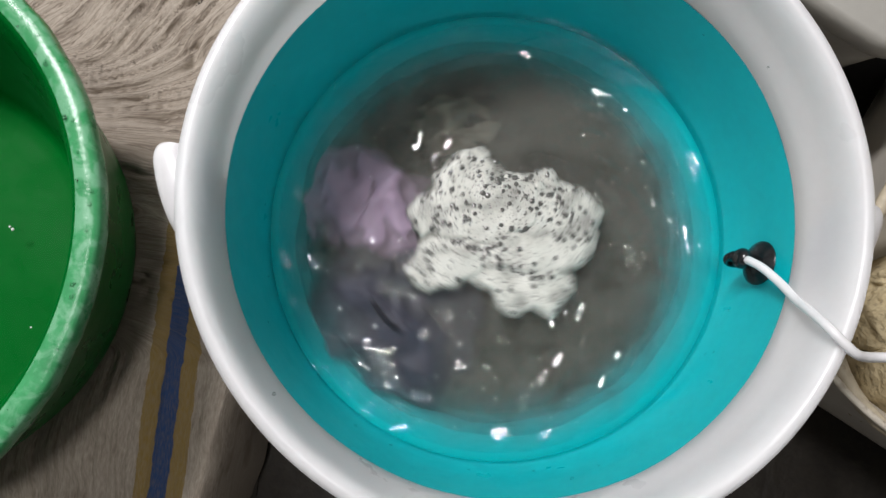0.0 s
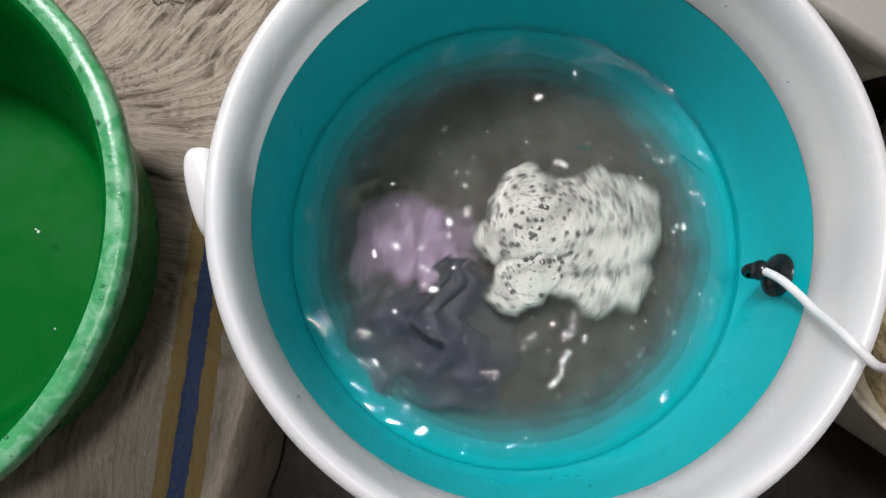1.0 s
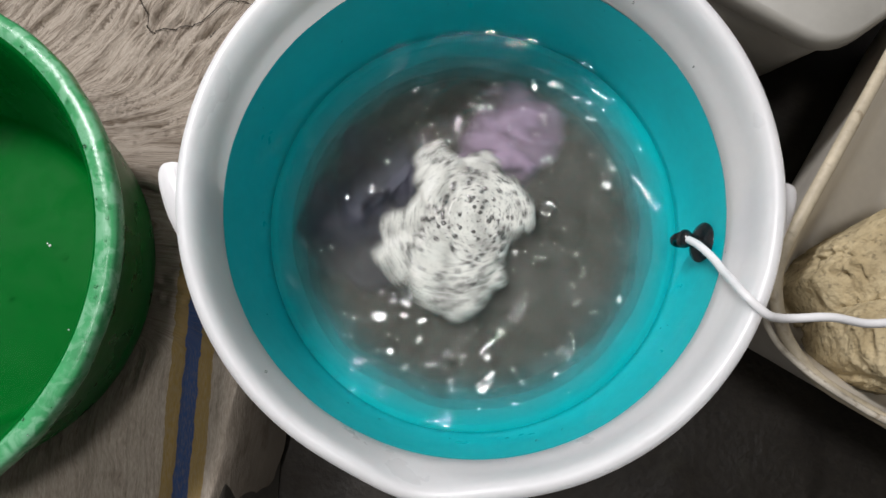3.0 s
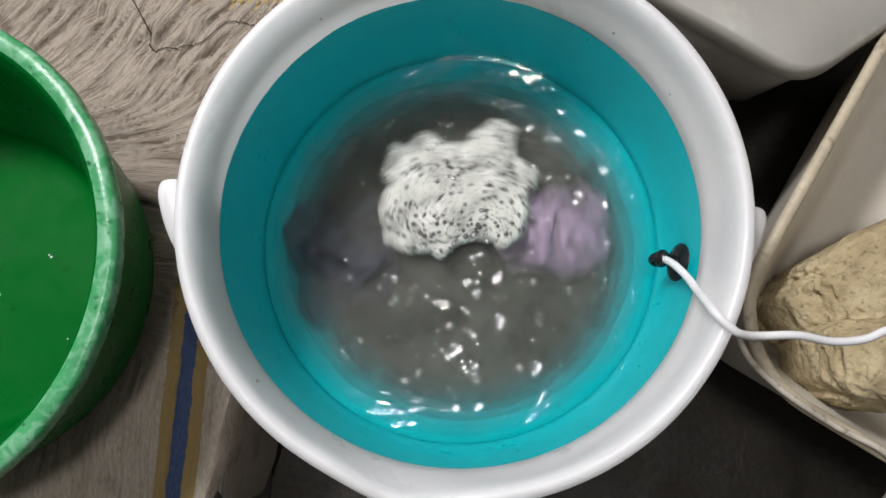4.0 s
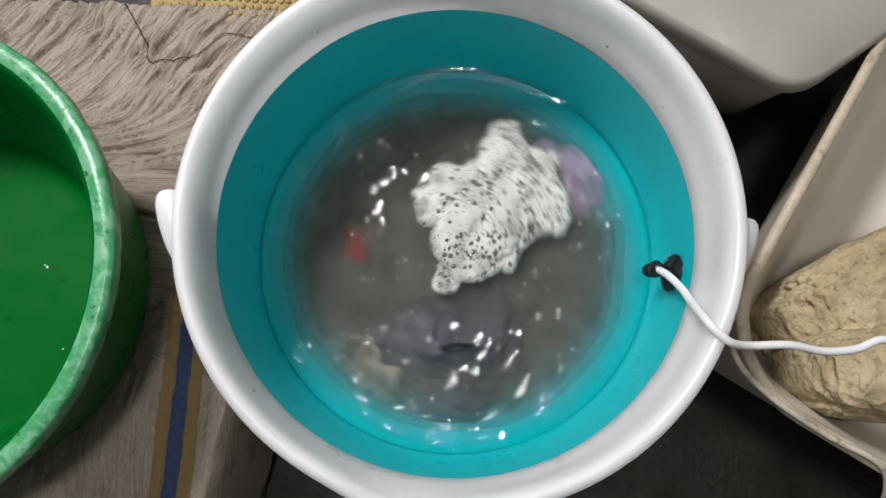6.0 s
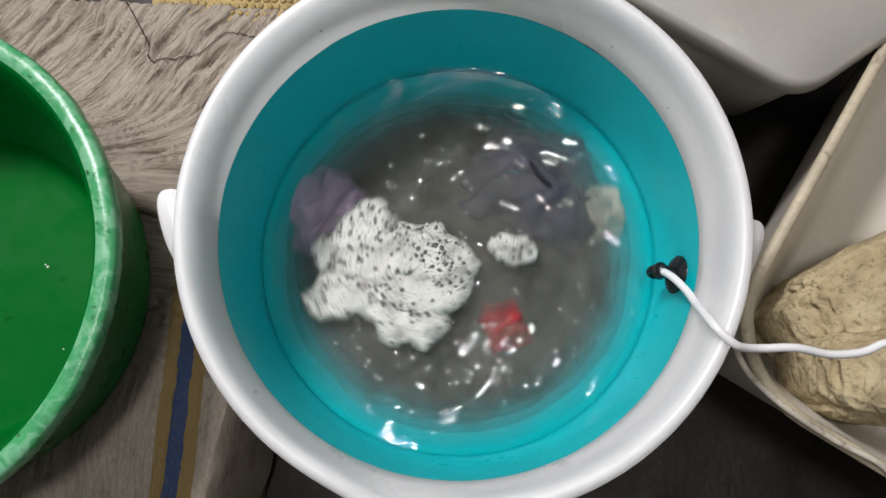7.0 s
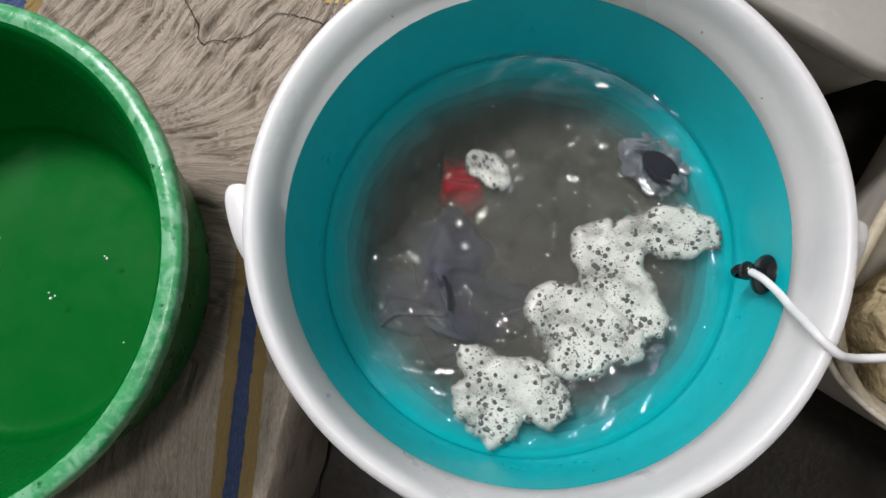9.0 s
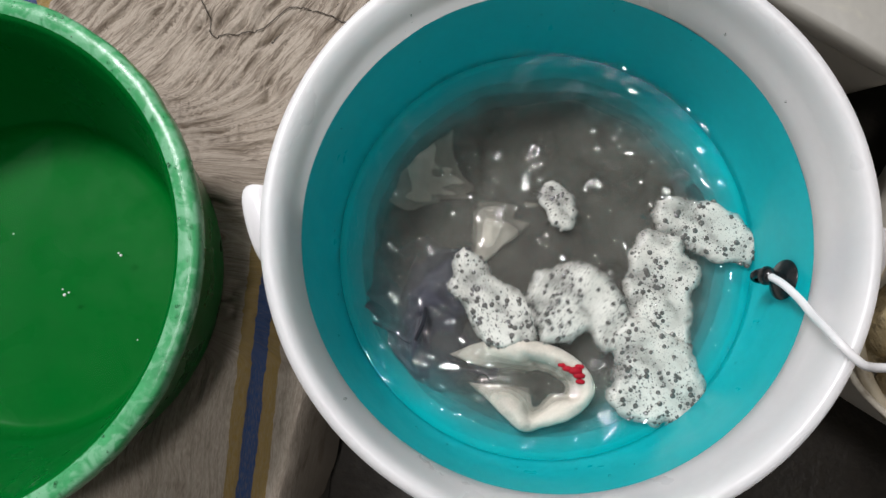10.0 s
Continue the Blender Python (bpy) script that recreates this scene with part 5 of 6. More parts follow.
    afloat(BEIGE, [(0, -0.033, 0.068, 0.1930, 173), (0.1, -0.004, 0.075, 0.1927, 150), (0.2, 0.034, 0.067, 0.1925, 120), (0.3, 0.072, 0.033, 0.1922, 87), (0.4, 0.085, 0.002, 0.1919, 53), (0.5, 0.068, -0.051, 0.1916, 18), (0.6, 0.029, -0.090, 0.1914, -19), (0.7, -0.012, -0.093, 0.1911, -56), (0.8, -0.052, -0.071, 0.1908, -94), (0.9, -0.100, -0.017, 0.1905, -132), (1, -0.118, 0.023, 0.1903, -172), (1.1, -0.074, 0.064, 0.1900, -212), (1.2, -0.011, 0.098, 0.1872, -251), (1.3, 0.057, 0.080, 0.1844, -290), (1.4, 0.096, 0.024, 0.1816, -327), (1.5, 0.087, -0.048, 0.1788, -366), (1.6, 0.029, -0.095, 0.1760, -407), (1.7, -0.050, -0.087, 0.1760, -450), (1.8, -0.097, -0.024, 0.1760, -493), (1.9, -0.085, 0.054, 0.1760, -536), (2, -0.019, 0.099, 0.1760, -579), (2.1, 0.061, 0.081, 0.1760, -623), (2.2, 0.101, 0.009, 0.1760, -667), (2.3, 0.076, -0.068, 0.1760, -711), (2.4, 0.002, -0.102, 0.1760, -754), (2.5, -0.072, -0.073, 0.1760, -796), (2.6, -0.103, 0.005, 0.1760, -841), (2.7, -0.067, 0.078, 0.1760, -884), (2.8, 0.010, 0.103, 0.1760, -926), (2.9, 0.081, 0.066, 0.1760, -968), (3, 0.104, -0.012, 0.1760, -1010), (3.1, 0.064, -0.083, 0.1760, -1052), (3.2, -0.014, -0.104, 0.1760, -1094), (3.3, -0.084, -0.063, 0.1760, -1136), (3.4, -0.104, 0.017, 0.1760, -1178), (3.5, -0.061, 0.086, 0.1760, -1220), (3.6, 0.019, 0.104, 0.1760, -1262), (3.7, 0.088, 0.060, 0.1760, -1304), (3.8, 0.105, -0.020, 0.1760, -1346), (3.9, 0.062, -0.087, 0.1760, -1386), (4, -0.012, -0.107, 0.1760, -1424), (4.1, -0.078, -0.074, 0.1760, -1461), (4.2, -0.108, -0.006, 0.1760, -1497), (4.3, -0.086, 0.066, 0.1760, -1535), (4.4, -0.021, 0.107, 0.1760, -1572), (4.5, 0.055, 0.094, 0.1760, -1610), (4.6, 0.104, 0.036, 0.1760, -1647), (4.7, 0.102, -0.040, 0.1760, -1684), (4.8, 0.052, -0.097, 0.1760, -1721), (4.9, -0.024, -0.108, 0.1760, -1758), (5, -0.091, -0.063, 0.1760, -1797), (5.1, -0.110, 0.019, 0.1760, -1838), (5.2, -0.065, 0.090, 0.1760, -1879), (5.3, 0.010, 0.111, 0.1792, -1916), (5.4, 0.076, 0.083, 0.1824, -1950), (5.5, 0.109, 0.026, 0.1856, -1981), (5.6, 0.100, -0.033, 0.1888, -2010), (5.7, 0.064, -0.074, 0.1920, -2039), (5.8, 0.026, -0.096, 0.1926, -2066), (5.9, -0.016, -0.100, 0.1933, -2092), (6, -0.055, -0.087, 0.1939, -2117), (6.1, -0.086, -0.059, 0.1945, -2142), (6.2, -0.103, -0.020, 0.1952, -2167), (6.3, -0.104, 0.023, 0.1958, -2192), (6.4, -0.088, 0.063, 0.1965, -2217), (6.5, -0.056, 0.094, 0.1971, -2242), (6.6, -0.015, 0.110, 0.1977, -2267), (6.7, 0.030, 0.109, 0.1984, -2292), (6.8, 0.068, 0.092, 0.1990, -2315), (6.9, 0.100, 0.069, 0.1989, -2336), (7, 0.122, 0.041, 0.1988, -2354), (7.1, 0.109, 0.002, 0.1986, -2371), (7.2, 0.104, -0.034, 0.1985, -2388), (7.3, 0.088, -0.066, 0.1984, -2405), (7.4, 0.068, -0.090, 0.1983, -2422), (7.5, 0.042, -0.107, 0.1981, -2437), (7.6, 0.002, -0.109, 0.1980, -2452), (7.7, -0.031, -0.098, 0.1935, -2465), (7.8, -0.050, -0.090, 0.1890, -2476), (7.9, -0.065, -0.079, 0.1845, -2487), (8, -0.078, -0.067, 0.1800, -2496), (8.1, -0.087, -0.054, 0.1794, -2506), (8.2, -0.094, -0.041, 0.1788, -2514), (8.3, -0.099, -0.028, 0.1782, -2522), (8.4, -0.102, -0.013, 0.1776, -2530), (8.5, -0.102, 0.001, 0.1770, -2538), (8.6, -0.101, 0.014, 0.1764, -2545), (8.7, -0.099, 0.024, 0.1758, -2551), (8.8, -0.097, 0.032, 0.1752, -2555), (8.9, -0.095, 0.037, 0.1746, -2559), (9, -0.093, 0.042, 0.1740, -2561), (9.1, -0.091, 0.047, 0.1734, -2564), (9.2, -0.088, 0.052, 0.1728, -2568), (9.3, -0.085, 0.057, 0.1722, -2571), (9.4, -0.081, 0.062, 0.1716, -2575), (9.5, -0.078, 0.067, 0.1710, -2578), (9.6, -0.075, 0.070, 0.1704, -2580), (9.7, -0.072, 0.073, 0.1698, -2583), (9.8, -0.069, 0.075, 0.1692, -2585), (9.9, -0.067, 0.077, 0.1686, -2586), (10, -0.065, 0.079, 0.1680, -2588)])
    afloat(SOCK, [(0, -0.012, -0.001, 0.1760, 173), (0.1, -0.021, 0.004, 0.1761, 150), (0.2, -0.015, 0.004, 0.1762, 120), (0.3, -0.010, 0.007, 0.1764, 87), (0.4, -0.006, 0.008, 0.1765, 53), (0.5, 0.001, 0.021, 0.1766, 18), (0.6, -0.006, 0.024, 0.1767, -19), (0.7, 0.003, 0.016, 0.1768, -56), (0.8, 0.011, 0.012, 0.1769, -94), (0.9, 0.003, 0.003, 0.1771, -132), (1, 0.020, -0.001, 0.1772, -172), (1.1, -0.001, -0.008, 0.1773, -212), (1.2, -0.022, 0.002, 0.1774, -251), (1.3, -0.029, 0.001, 0.1775, -290), (1.4, -0.026, 0.023, 0.1776, -327), (1.5, -0.000, 0.036, 0.1778, -366), (1.6, 0.030, 0.013, 0.1779, -407), (1.7, 0.023, -0.008, 0.1780, -450), (1.8, 0.006, -0.017, 0.1781, -493), (1.9, -0.010, -0.019, 0.1782, -536), (2, -0.024, -0.006, 0.1784, -579), (2.1, -0.022, 0.005, 0.1785, -623), (2.2, -0.016, 0.011, 0.1786, -667), (2.3, -0.001, 0.021, 0.1787, -711), (2.4, 0.018, 0.015, 0.1788, -754), (2.5, 0.014, 0.015, 0.1789, -796), (2.6, 0.018, -0.003, 0.1791, -841), (2.7, -0.007, -0.004, 0.1792, -884), (2.8, -0.008, -0.001, 0.1793, -926), (2.9, -0.010, 0.003, 0.1794, -968), (3, -0.008, 0.011, 0.1795, -1010), (3.1, 0.001, 0.017, 0.1796, -1052), (3.2, 0.015, 0.014, 0.1798, -1094), (3.3, 0.024, -0.001, 0.1799, -1136), (3.4, 0.019, -0.021, 0.1800, -1178), (3.5, -0.002, -0.032, 0.1801, -1220), (3.6, -0.027, -0.022, 0.1802, -1262), (3.7, -0.038, 0.005, 0.1804, -1304), (3.8, -0.024, 0.034, 0.1805, -1346), (3.9, -0.010, 0.036, 0.1806, -1386), (4, 0.010, 0.045, 0.1807, -1424), (4.1, 0.035, 0.021, 0.1808, -1461), (4.2, 0.034, -0.010, 0.1809, -1497), (4.3, 0.023, -0.031, 0.1811, -1535), (4.4, -0.001, -0.042, 0.1812, -1572), (4.5, -0.039, -0.035, 0.1813, -1610), (4.6, -0.058, -0.006, 0.1814, -1647), (4.7, -0.054, 0.036, 0.1815, -1684), (4.8, -0.020, 0.068, 0.1816, -1721), (4.9, 0.013, 0.058, 0.1818, -1758), (5, 0.035, 0.034, 0.1819, -1797), (5.1, 0.046, -0.008, 0.1820, -1838), (5.2, 0.020, -0.038, 0.1821, -1879), (5.3, -0.006, -0.043, 0.1822, -1916), (5.4, -0.033, -0.036, 0.1824, -1950), (5.5, -0.054, -0.020, 0.1825, -1981), (5.6, -0.065, 0.013, 0.1826, -2010), (5.7, -0.045, 0.048, 0.1827, -2039), (5.8, -0.017, 0.063, 0.1828, -2066), (5.9, 0.012, 0.063, 0.1829, -2092), (6, 0.038, 0.050, 0.1831, -2117), (6.1, 0.055, 0.029, 0.1832, -2142), (6.2, 0.061, 0.002, 0.1833, -2167), (6.3, 0.055, -0.024, 0.1834, -2192), (6.4, 0.039, -0.045, 0.1835, -2217), (6.5, 0.015, -0.056, 0.1836, -2242), (6.6, -0.010, -0.056, 0.1838, -2267), (6.7, -0.033, -0.046, 0.1839, -2292), (6.8, -0.048, -0.028, 0.1840, -2315), (6.9, -0.054, -0.025, 0.1856, -2336), (7, -0.053, 0.001, 0.1872, -2354), (7.1, -0.038, 0.033, 0.1888, -2371), (7.2, -0.009, 0.048, 0.1904, -2388), (7.3, 0.025, 0.049, 0.1920, -2405), (7.4, 0.033, 0.036, 0.1922, -2422), (7.5, 0.036, 0.024, 0.1923, -2437), (7.6, 0.037, 0.032, 0.1925, -2452), (7.7, 0.041, 0.042, 0.1927, -2465), (7.8, 0.041, 0.055, 0.1928, -2476), (7.9, 0.038, 0.069, 0.1930, -2487), (8, 0.036, 0.087, 0.1951, -2496), (8.1, 0.029, 0.105, 0.1972, -2506), (8.2, 0.039, 0.098, 0.1994, -2514), (8.3, 0.047, 0.091, 0.2015, -2522), (8.4, 0.055, 0.087, 0.2016, -2530), (8.5, 0.063, 0.083, 0.2017, -2538), (8.6, 0.069, 0.078, 0.2018, -2545), (8.7, 0.073, 0.074, 0.2019, -2551), (8.8, 0.075, 0.071, 0.2021, -2555), (8.9, 0.082, 0.070, 0.2022, -2559), (9, 0.089, 0.068, 0.2023, -2561), (9.1, 0.095, 0.065, 0.2024, -2564), (9.2, 0.102, 0.061, 0.2025, -2568), (9.3, 0.108, 0.056, 0.2004, -2571), (9.4, 0.115, 0.050, 0.1983, -2575), (9.5, 0.120, 0.045, 0.1962, -2578), (9.6, 0.118, 0.044, 0.1941, -2580), (9.7, 0.116, 0.045, 0.1920, -2583), (9.8, 0.114, 0.045, 0.1907, -2585), (9.9, 0.111, 0.046, 0.1893, -2586), (10, 0.109, 0.048, 0.1880, -2588)])
    afloat(ISLET, [(0, 0.037, 0.003, 0.2055, 173), (0.1, 0.026, -0.011, 0.2055, 150), (0.2, 0.018, -0.032, 0.2055, 120), (0.3, -0.002, -0.041, 0.2055, 87), (0.4, -0.027, -0.036, 0.2055, 53), (0.5, -0.042, -0.003, 0.2055, 18), (0.6, -0.055, 0.030, 0.2055, -19), (0.7, -0.032, 0.051, 0.2055, -56), (0.8, 0.005, 0.061, 0.2055, -94), (0.9, 0.027, 0.045, 0.2055, -132), (1, 0.066, 0.016, 0.2055, -172), (1.1, 0.045, -0.025, 0.2055, -212), (1.2, 0.003, -0.040, 0.2055, -251), (1.3, -0.035, -0.048, 0.2055, -290), (1.4, -0.061, -0.012, 0.2055, -327), (1.5, -0.049, 0.031, 0.2055, -366), (1.6, -0.011, 0.041, 0.2055, -407), (1.7, 0.013, 0.040, 0.2055, -450), (1.8, 0.031, 0.026, 0.2055, -493), (1.9, 0.037, -0.005, 0.2055, -536), (2, 0.020, -0.028, 0.2055, -579), (2.1, -0.005, -0.042, 0.2055, -623), (2.2, -0.037, -0.033, 0.2055, -667), (2.3, -0.047, 0.003, 0.2055, -711), (2.4, -0.028, 0.034, 0.2055, -754), (2.5, -0.007, 0.059, 0.2055, -796), (2.6, 0.034, 0.044, 0.2055, -841), (2.7, 0.037, 0.019, 0.2055, -884), (2.8, 0.039, -0.014, 0.2055, -926), (2.9, 0.018, -0.037, 0.2055, -968), (3, -0.015, -0.038, 0.2055, -1010), (3.1, -0.036, -0.015, 0.2055, -1052), (3.2, -0.034, 0.016, 0.2055, -1094), (3.3, -0.011, 0.033, 0.2055, -1136), (3.4, 0.016, 0.028, 0.2055, -1178), (3.5, 0.028, 0.007, 0.2055, -1220), (3.6, 0.021, -0.014, 0.2055, -1262), (3.7, 0.003, -0.021, 0.2055, -1304), (3.8, -0.010, -0.013, 0.2055, -1346), (3.9, -0.030, -0.009, 0.2055, -1386), (4, -0.033, 0.021, 0.2055, -1424), (4.1, -0.014, 0.028, 0.2055, -1461), (4.2, -0.001, 0.025, 0.2055, -1497), (4.3, 0.016, 0.018, 0.2055, -1535), (4.4, 0.024, 0.001, 0.2055, -1572), (4.5, 0.007, -0.017, 0.2055, -1610), (4.6, -0.011, -0.019, 0.2055, -1647), (4.7, -0.023, -0.003, 0.2055, -1684), (4.8, -0.019, 0.019, 0.2055, -1721), (4.9, -0.015, 0.019, 0.2055, -1758), (5, -0.013, 0.021, 0.2055, -1797), (5.1, 0.001, 0.014, 0.2055, -1838), (5.2, 0.000, 0.008, 0.2055, -1879), (5.3, 0.006, 0.005, 0.2055, -1916), (5.4, 0.004, -0.003, 0.2055, -1950), (5.5, -0.006, -0.010, 0.2055, -1981), (5.6, -0.018, -0.003, 0.2055, -2010), (5.7, -0.005, 0.009, 0.2055, -2039), (5.8, 0.004, 0.004, 0.2055, -2066), (5.9, 0.006, -0.005, 0.2055, -2092), (6, 0.001, -0.015, 0.2055, -2117), (6.1, -0.010, -0.019, 0.2055, -2142), (6.2, -0.023, -0.015, 0.2055, -2167), (6.3, -0.033, -0.004, 0.2055, -2192), (6.4, -0.037, 0.014, 0.2055, -2217), (6.5, -0.028, 0.028, 0.2055, -2242), (6.6, -0.013, 0.037, 0.2055, -2267), (6.7, 0.004, 0.039, 0.2055, -2292), (6.8, 0.019, 0.035, 0.2055, -2315), (6.9, 0.033, 0.023, 0.2055, -2336), (7, 0.040, 0.007, 0.2055, -2354), (7.1, 0.037, -0.019, 0.2055, -2371), (7.2, 0.029, -0.029, 0.2055, -2388), (7.3, 0.018, -0.036, 0.2055, -2405), (7.4, 0.003, -0.049, 0.2055, -2422), (7.5, -0.019, -0.055, 0.2055, -2437), (7.6, -0.039, -0.054, 0.2055, -2452), (7.7, -0.059, -0.047, 0.2055, -2465), (7.8, -0.071, -0.036, 0.2055, -2476), (7.9, -0.081, -0.023, 0.2055, -2487), (8, -0.087, -0.009, 0.2055, -2496), (8.1, -0.091, 0.006, 0.2055, -2506), (8.2, -0.090, 0.022, 0.2055, -2514), (8.3, -0.085, 0.038, 0.2055, -2522), (8.4, -0.076, 0.049, 0.2055, -2530), (8.5, -0.065, 0.057, 0.2055, -2538), (8.6, -0.061, 0.061, 0.2055, -2545), (8.7, -0.051, 0.063, 0.2055, -2551), (8.8, -0.044, 0.063, 0.2055, -2555), (8.9, -0.036, 0.059, 0.2055, -2559), (9, -0.030, 0.055, 0.2055, -2561), (9.1, -0.024, 0.041, 0.2055, -2564), (9.2, -0.015, 0.039, 0.2055, -2568), (9.3, -0.008, 0.035, 0.2055, -2571), (9.4, -0.002, 0.030, 0.2055, -2575), (9.5, -0.002, 0.028, 0.2055, -2578), (9.6, -0.001, 0.027, 0.2055, -2580), (9.7, -0.001, 0.025, 0.2055, -2583), (9.8, 0.002, 0.027, 0.2055, -2585), (9.9, 0.005, 0.029, 0.2055, -2586), (10, 0.009, 0.031, 0.2055, -2588)])
    afloat(FOAM[0], [(0, 0.010, 0.017, 0.2062, 173), (0.1, 0.007, 0.013, 0.2062, 150), (0.2, 0.013, -0.002, 0.2062, 120), (0.3, 0.010, -0.014, 0.2062, 87), (0.4, -0.001, -0.021, 0.2062, 53), (0.5, -0.012, -0.005, 0.2062, 18), (0.6, -0.032, 0.011, 0.2062, -19), (0.7, -0.025, 0.021, 0.2062, -56), (0.8, -0.008, 0.034, 0.2062, -94), (0.9, 0.000, 0.032, 0.2062, -132), (1, 0.037, 0.023, 0.2062, -172), (1.1, 0.027, -0.001, 0.2062, -212), (1.2, 0.004, -0.010, 0.2062, -251), (1.3, -0.016, -0.025, 0.2062, -290), (1.4, -0.032, -0.005, 0.2062, -327), (1.5, -0.022, 0.018, 0.2062, -366), (1.6, 0.001, 0.013, 0.2062, -407), (1.7, 0.002, 0.011, 0.2062, -450), (1.8, 0.004, 0.012, 0.2062, -493), (1.9, 0.008, 0.004, 0.2062, -536), (2, 0.005, -0.002, 0.2062, -579), (2.1, 0.002, -0.012, 0.2062, -623), (2.2, -0.011, -0.017, 0.2062, -667), (2.3, -0.017, -0.003, 0.2062, -711), (2.4, -0.011, 0.009, 0.2062, -754), (2.5, -0.011, 0.029, 0.2062, -796), (2.6, 0.010, 0.025, 0.2062, -841), (2.7, 0.007, 0.022, 0.2062, -884), (2.8, 0.019, 0.009, 0.2062, -926), (2.9, 0.017, -0.007, 0.2062, -968), (3, 0.005, -0.015, 0.2062, -1010), (3.1, -0.006, -0.011, 0.2062, -1052), (3.2, -0.009, -0.002, 0.2062, -1094), (3.3, -0.004, 0.004, 0.2062, -1136), (3.4, 0.001, 0.002, 0.2062, -1178), (3.5, -0.000, -0.003, 0.2062, -1220), (3.6, -0.007, -0.002, 0.2062, -1262), (3.7, -0.009, 0.006, 0.2062, -1304), (3.8, -0.002, 0.016, 0.2062, -1346), (3.9, -0.005, 0.007, 0.2062, -1386), (4, -0.003, 0.019, 0.2062, -1424), (4.1, 0.009, 0.008, 0.2062, -1461), (4.2, 0.006, -0.005, 0.2062, -1497), (4.3, 0.004, -0.010, 0.2062, -1535), (4.4, -0.003, -0.013, 0.2062, -1572), (4.5, -0.023, -0.011, 0.2062, -1610), (4.6, -0.031, 0.004, 0.2062, -1647), (4.7, -0.026, 0.027, 0.2062, -1684), (4.8, -0.003, 0.044, 0.2062, -1721), (4.9, 0.013, 0.029, 0.2062, -1758), (5, 0.016, 0.012, 0.2062, -1797), (5.1, 0.017, -0.012, 0.2062, -1838), (5.2, -0.005, -0.022, 0.2062, -1879), (5.3, -0.016, -0.016, 0.2062, -1916), (5.4, -0.026, -0.008, 0.2062, -1950), (5.5, -0.034, 0.001, 0.2062, -1981), (5.6, -0.037, 0.021, 0.2062, -2010), (5.7, -0.016, 0.042, 0.2062, -2039), (5.8, 0.005, 0.044, 0.2062, -2066), (5.9, 0.025, 0.036, 0.2062, -2092), (6, 0.038, 0.021, 0.2062, -2117), (6.1, 0.043, 0.003, 0.2062, -2142), (6.2, 0.039, -0.016, 0.2062, -2167), (6.3, 0.027, -0.031, 0.2062, -2192), (6.4, 0.010, -0.040, 0.2062, -2217), (6.5, -0.008, -0.039, 0.2062, -2242), (6.6, -0.025, -0.031, 0.2062, -2267), (6.7, -0.035, -0.017, 0.2062, -2292), (6.8, -0.038, -0.001, 0.2062, -2315), (6.9, -0.036, -0.002, 0.2062, -2336), (7, -0.038, 0.000, 0.2062, -2354), (7.1, -0.041, 0.020, 0.2062, -2371), (7.2, -0.037, 0.028, 0.2062, -2388), (7.3, -0.031, 0.036, 0.2062, -2405), (7.4, -0.016, 0.042, 0.2062, -2422), (7.5, -0.002, 0.042, 0.2062, -2437), (7.6, 0.005, 0.048, 0.2062, -2452), (7.7, 0.018, 0.043, 0.2062, -2465), (7.8, 0.026, 0.035, 0.2062, -2476), (7.9, 0.032, 0.025, 0.2062, -2487), (8, 0.043, 0.009, 0.2062, -2496), (8.1, 0.047, -0.011, 0.2062, -2506), (8.2, 0.049, -0.031, 0.2062, -2514), (8.3, 0.048, -0.048, 0.2062, -2522), (8.4, 0.047, -0.054, 0.2062, -2530), (8.5, 0.047, -0.055, 0.2062, -2538), (8.6, 0.036, -0.063, 0.2062, -2545), (8.7, 0.026, -0.071, 0.2062, -2551), (8.8, 0.015, -0.080, 0.2062, -2555), (8.9, 0.005, -0.087, 0.2062, -2559), (9, -0.004, -0.091, 0.2062, -2561), (9.1, -0.010, -0.089, 0.2062, -2564), (9.2, -0.015, -0.084, 0.2062, -2568), (9.3, -0.019, -0.078, 0.2062, -2571), (9.4, -0.023, -0.072, 0.2062, -2575), (9.5, -0.027, -0.066, 0.2062, -2578), (9.6, -0.028, -0.060, 0.2062, -2580), (9.7, -0.029, -0.055, 0.2062, -2583), (9.8, -0.030, -0.049, 0.2062, -2585), (9.9, -0.030, -0.044, 0.2062, -2586), (10, -0.031, -0.038, 0.2062, -2588)])
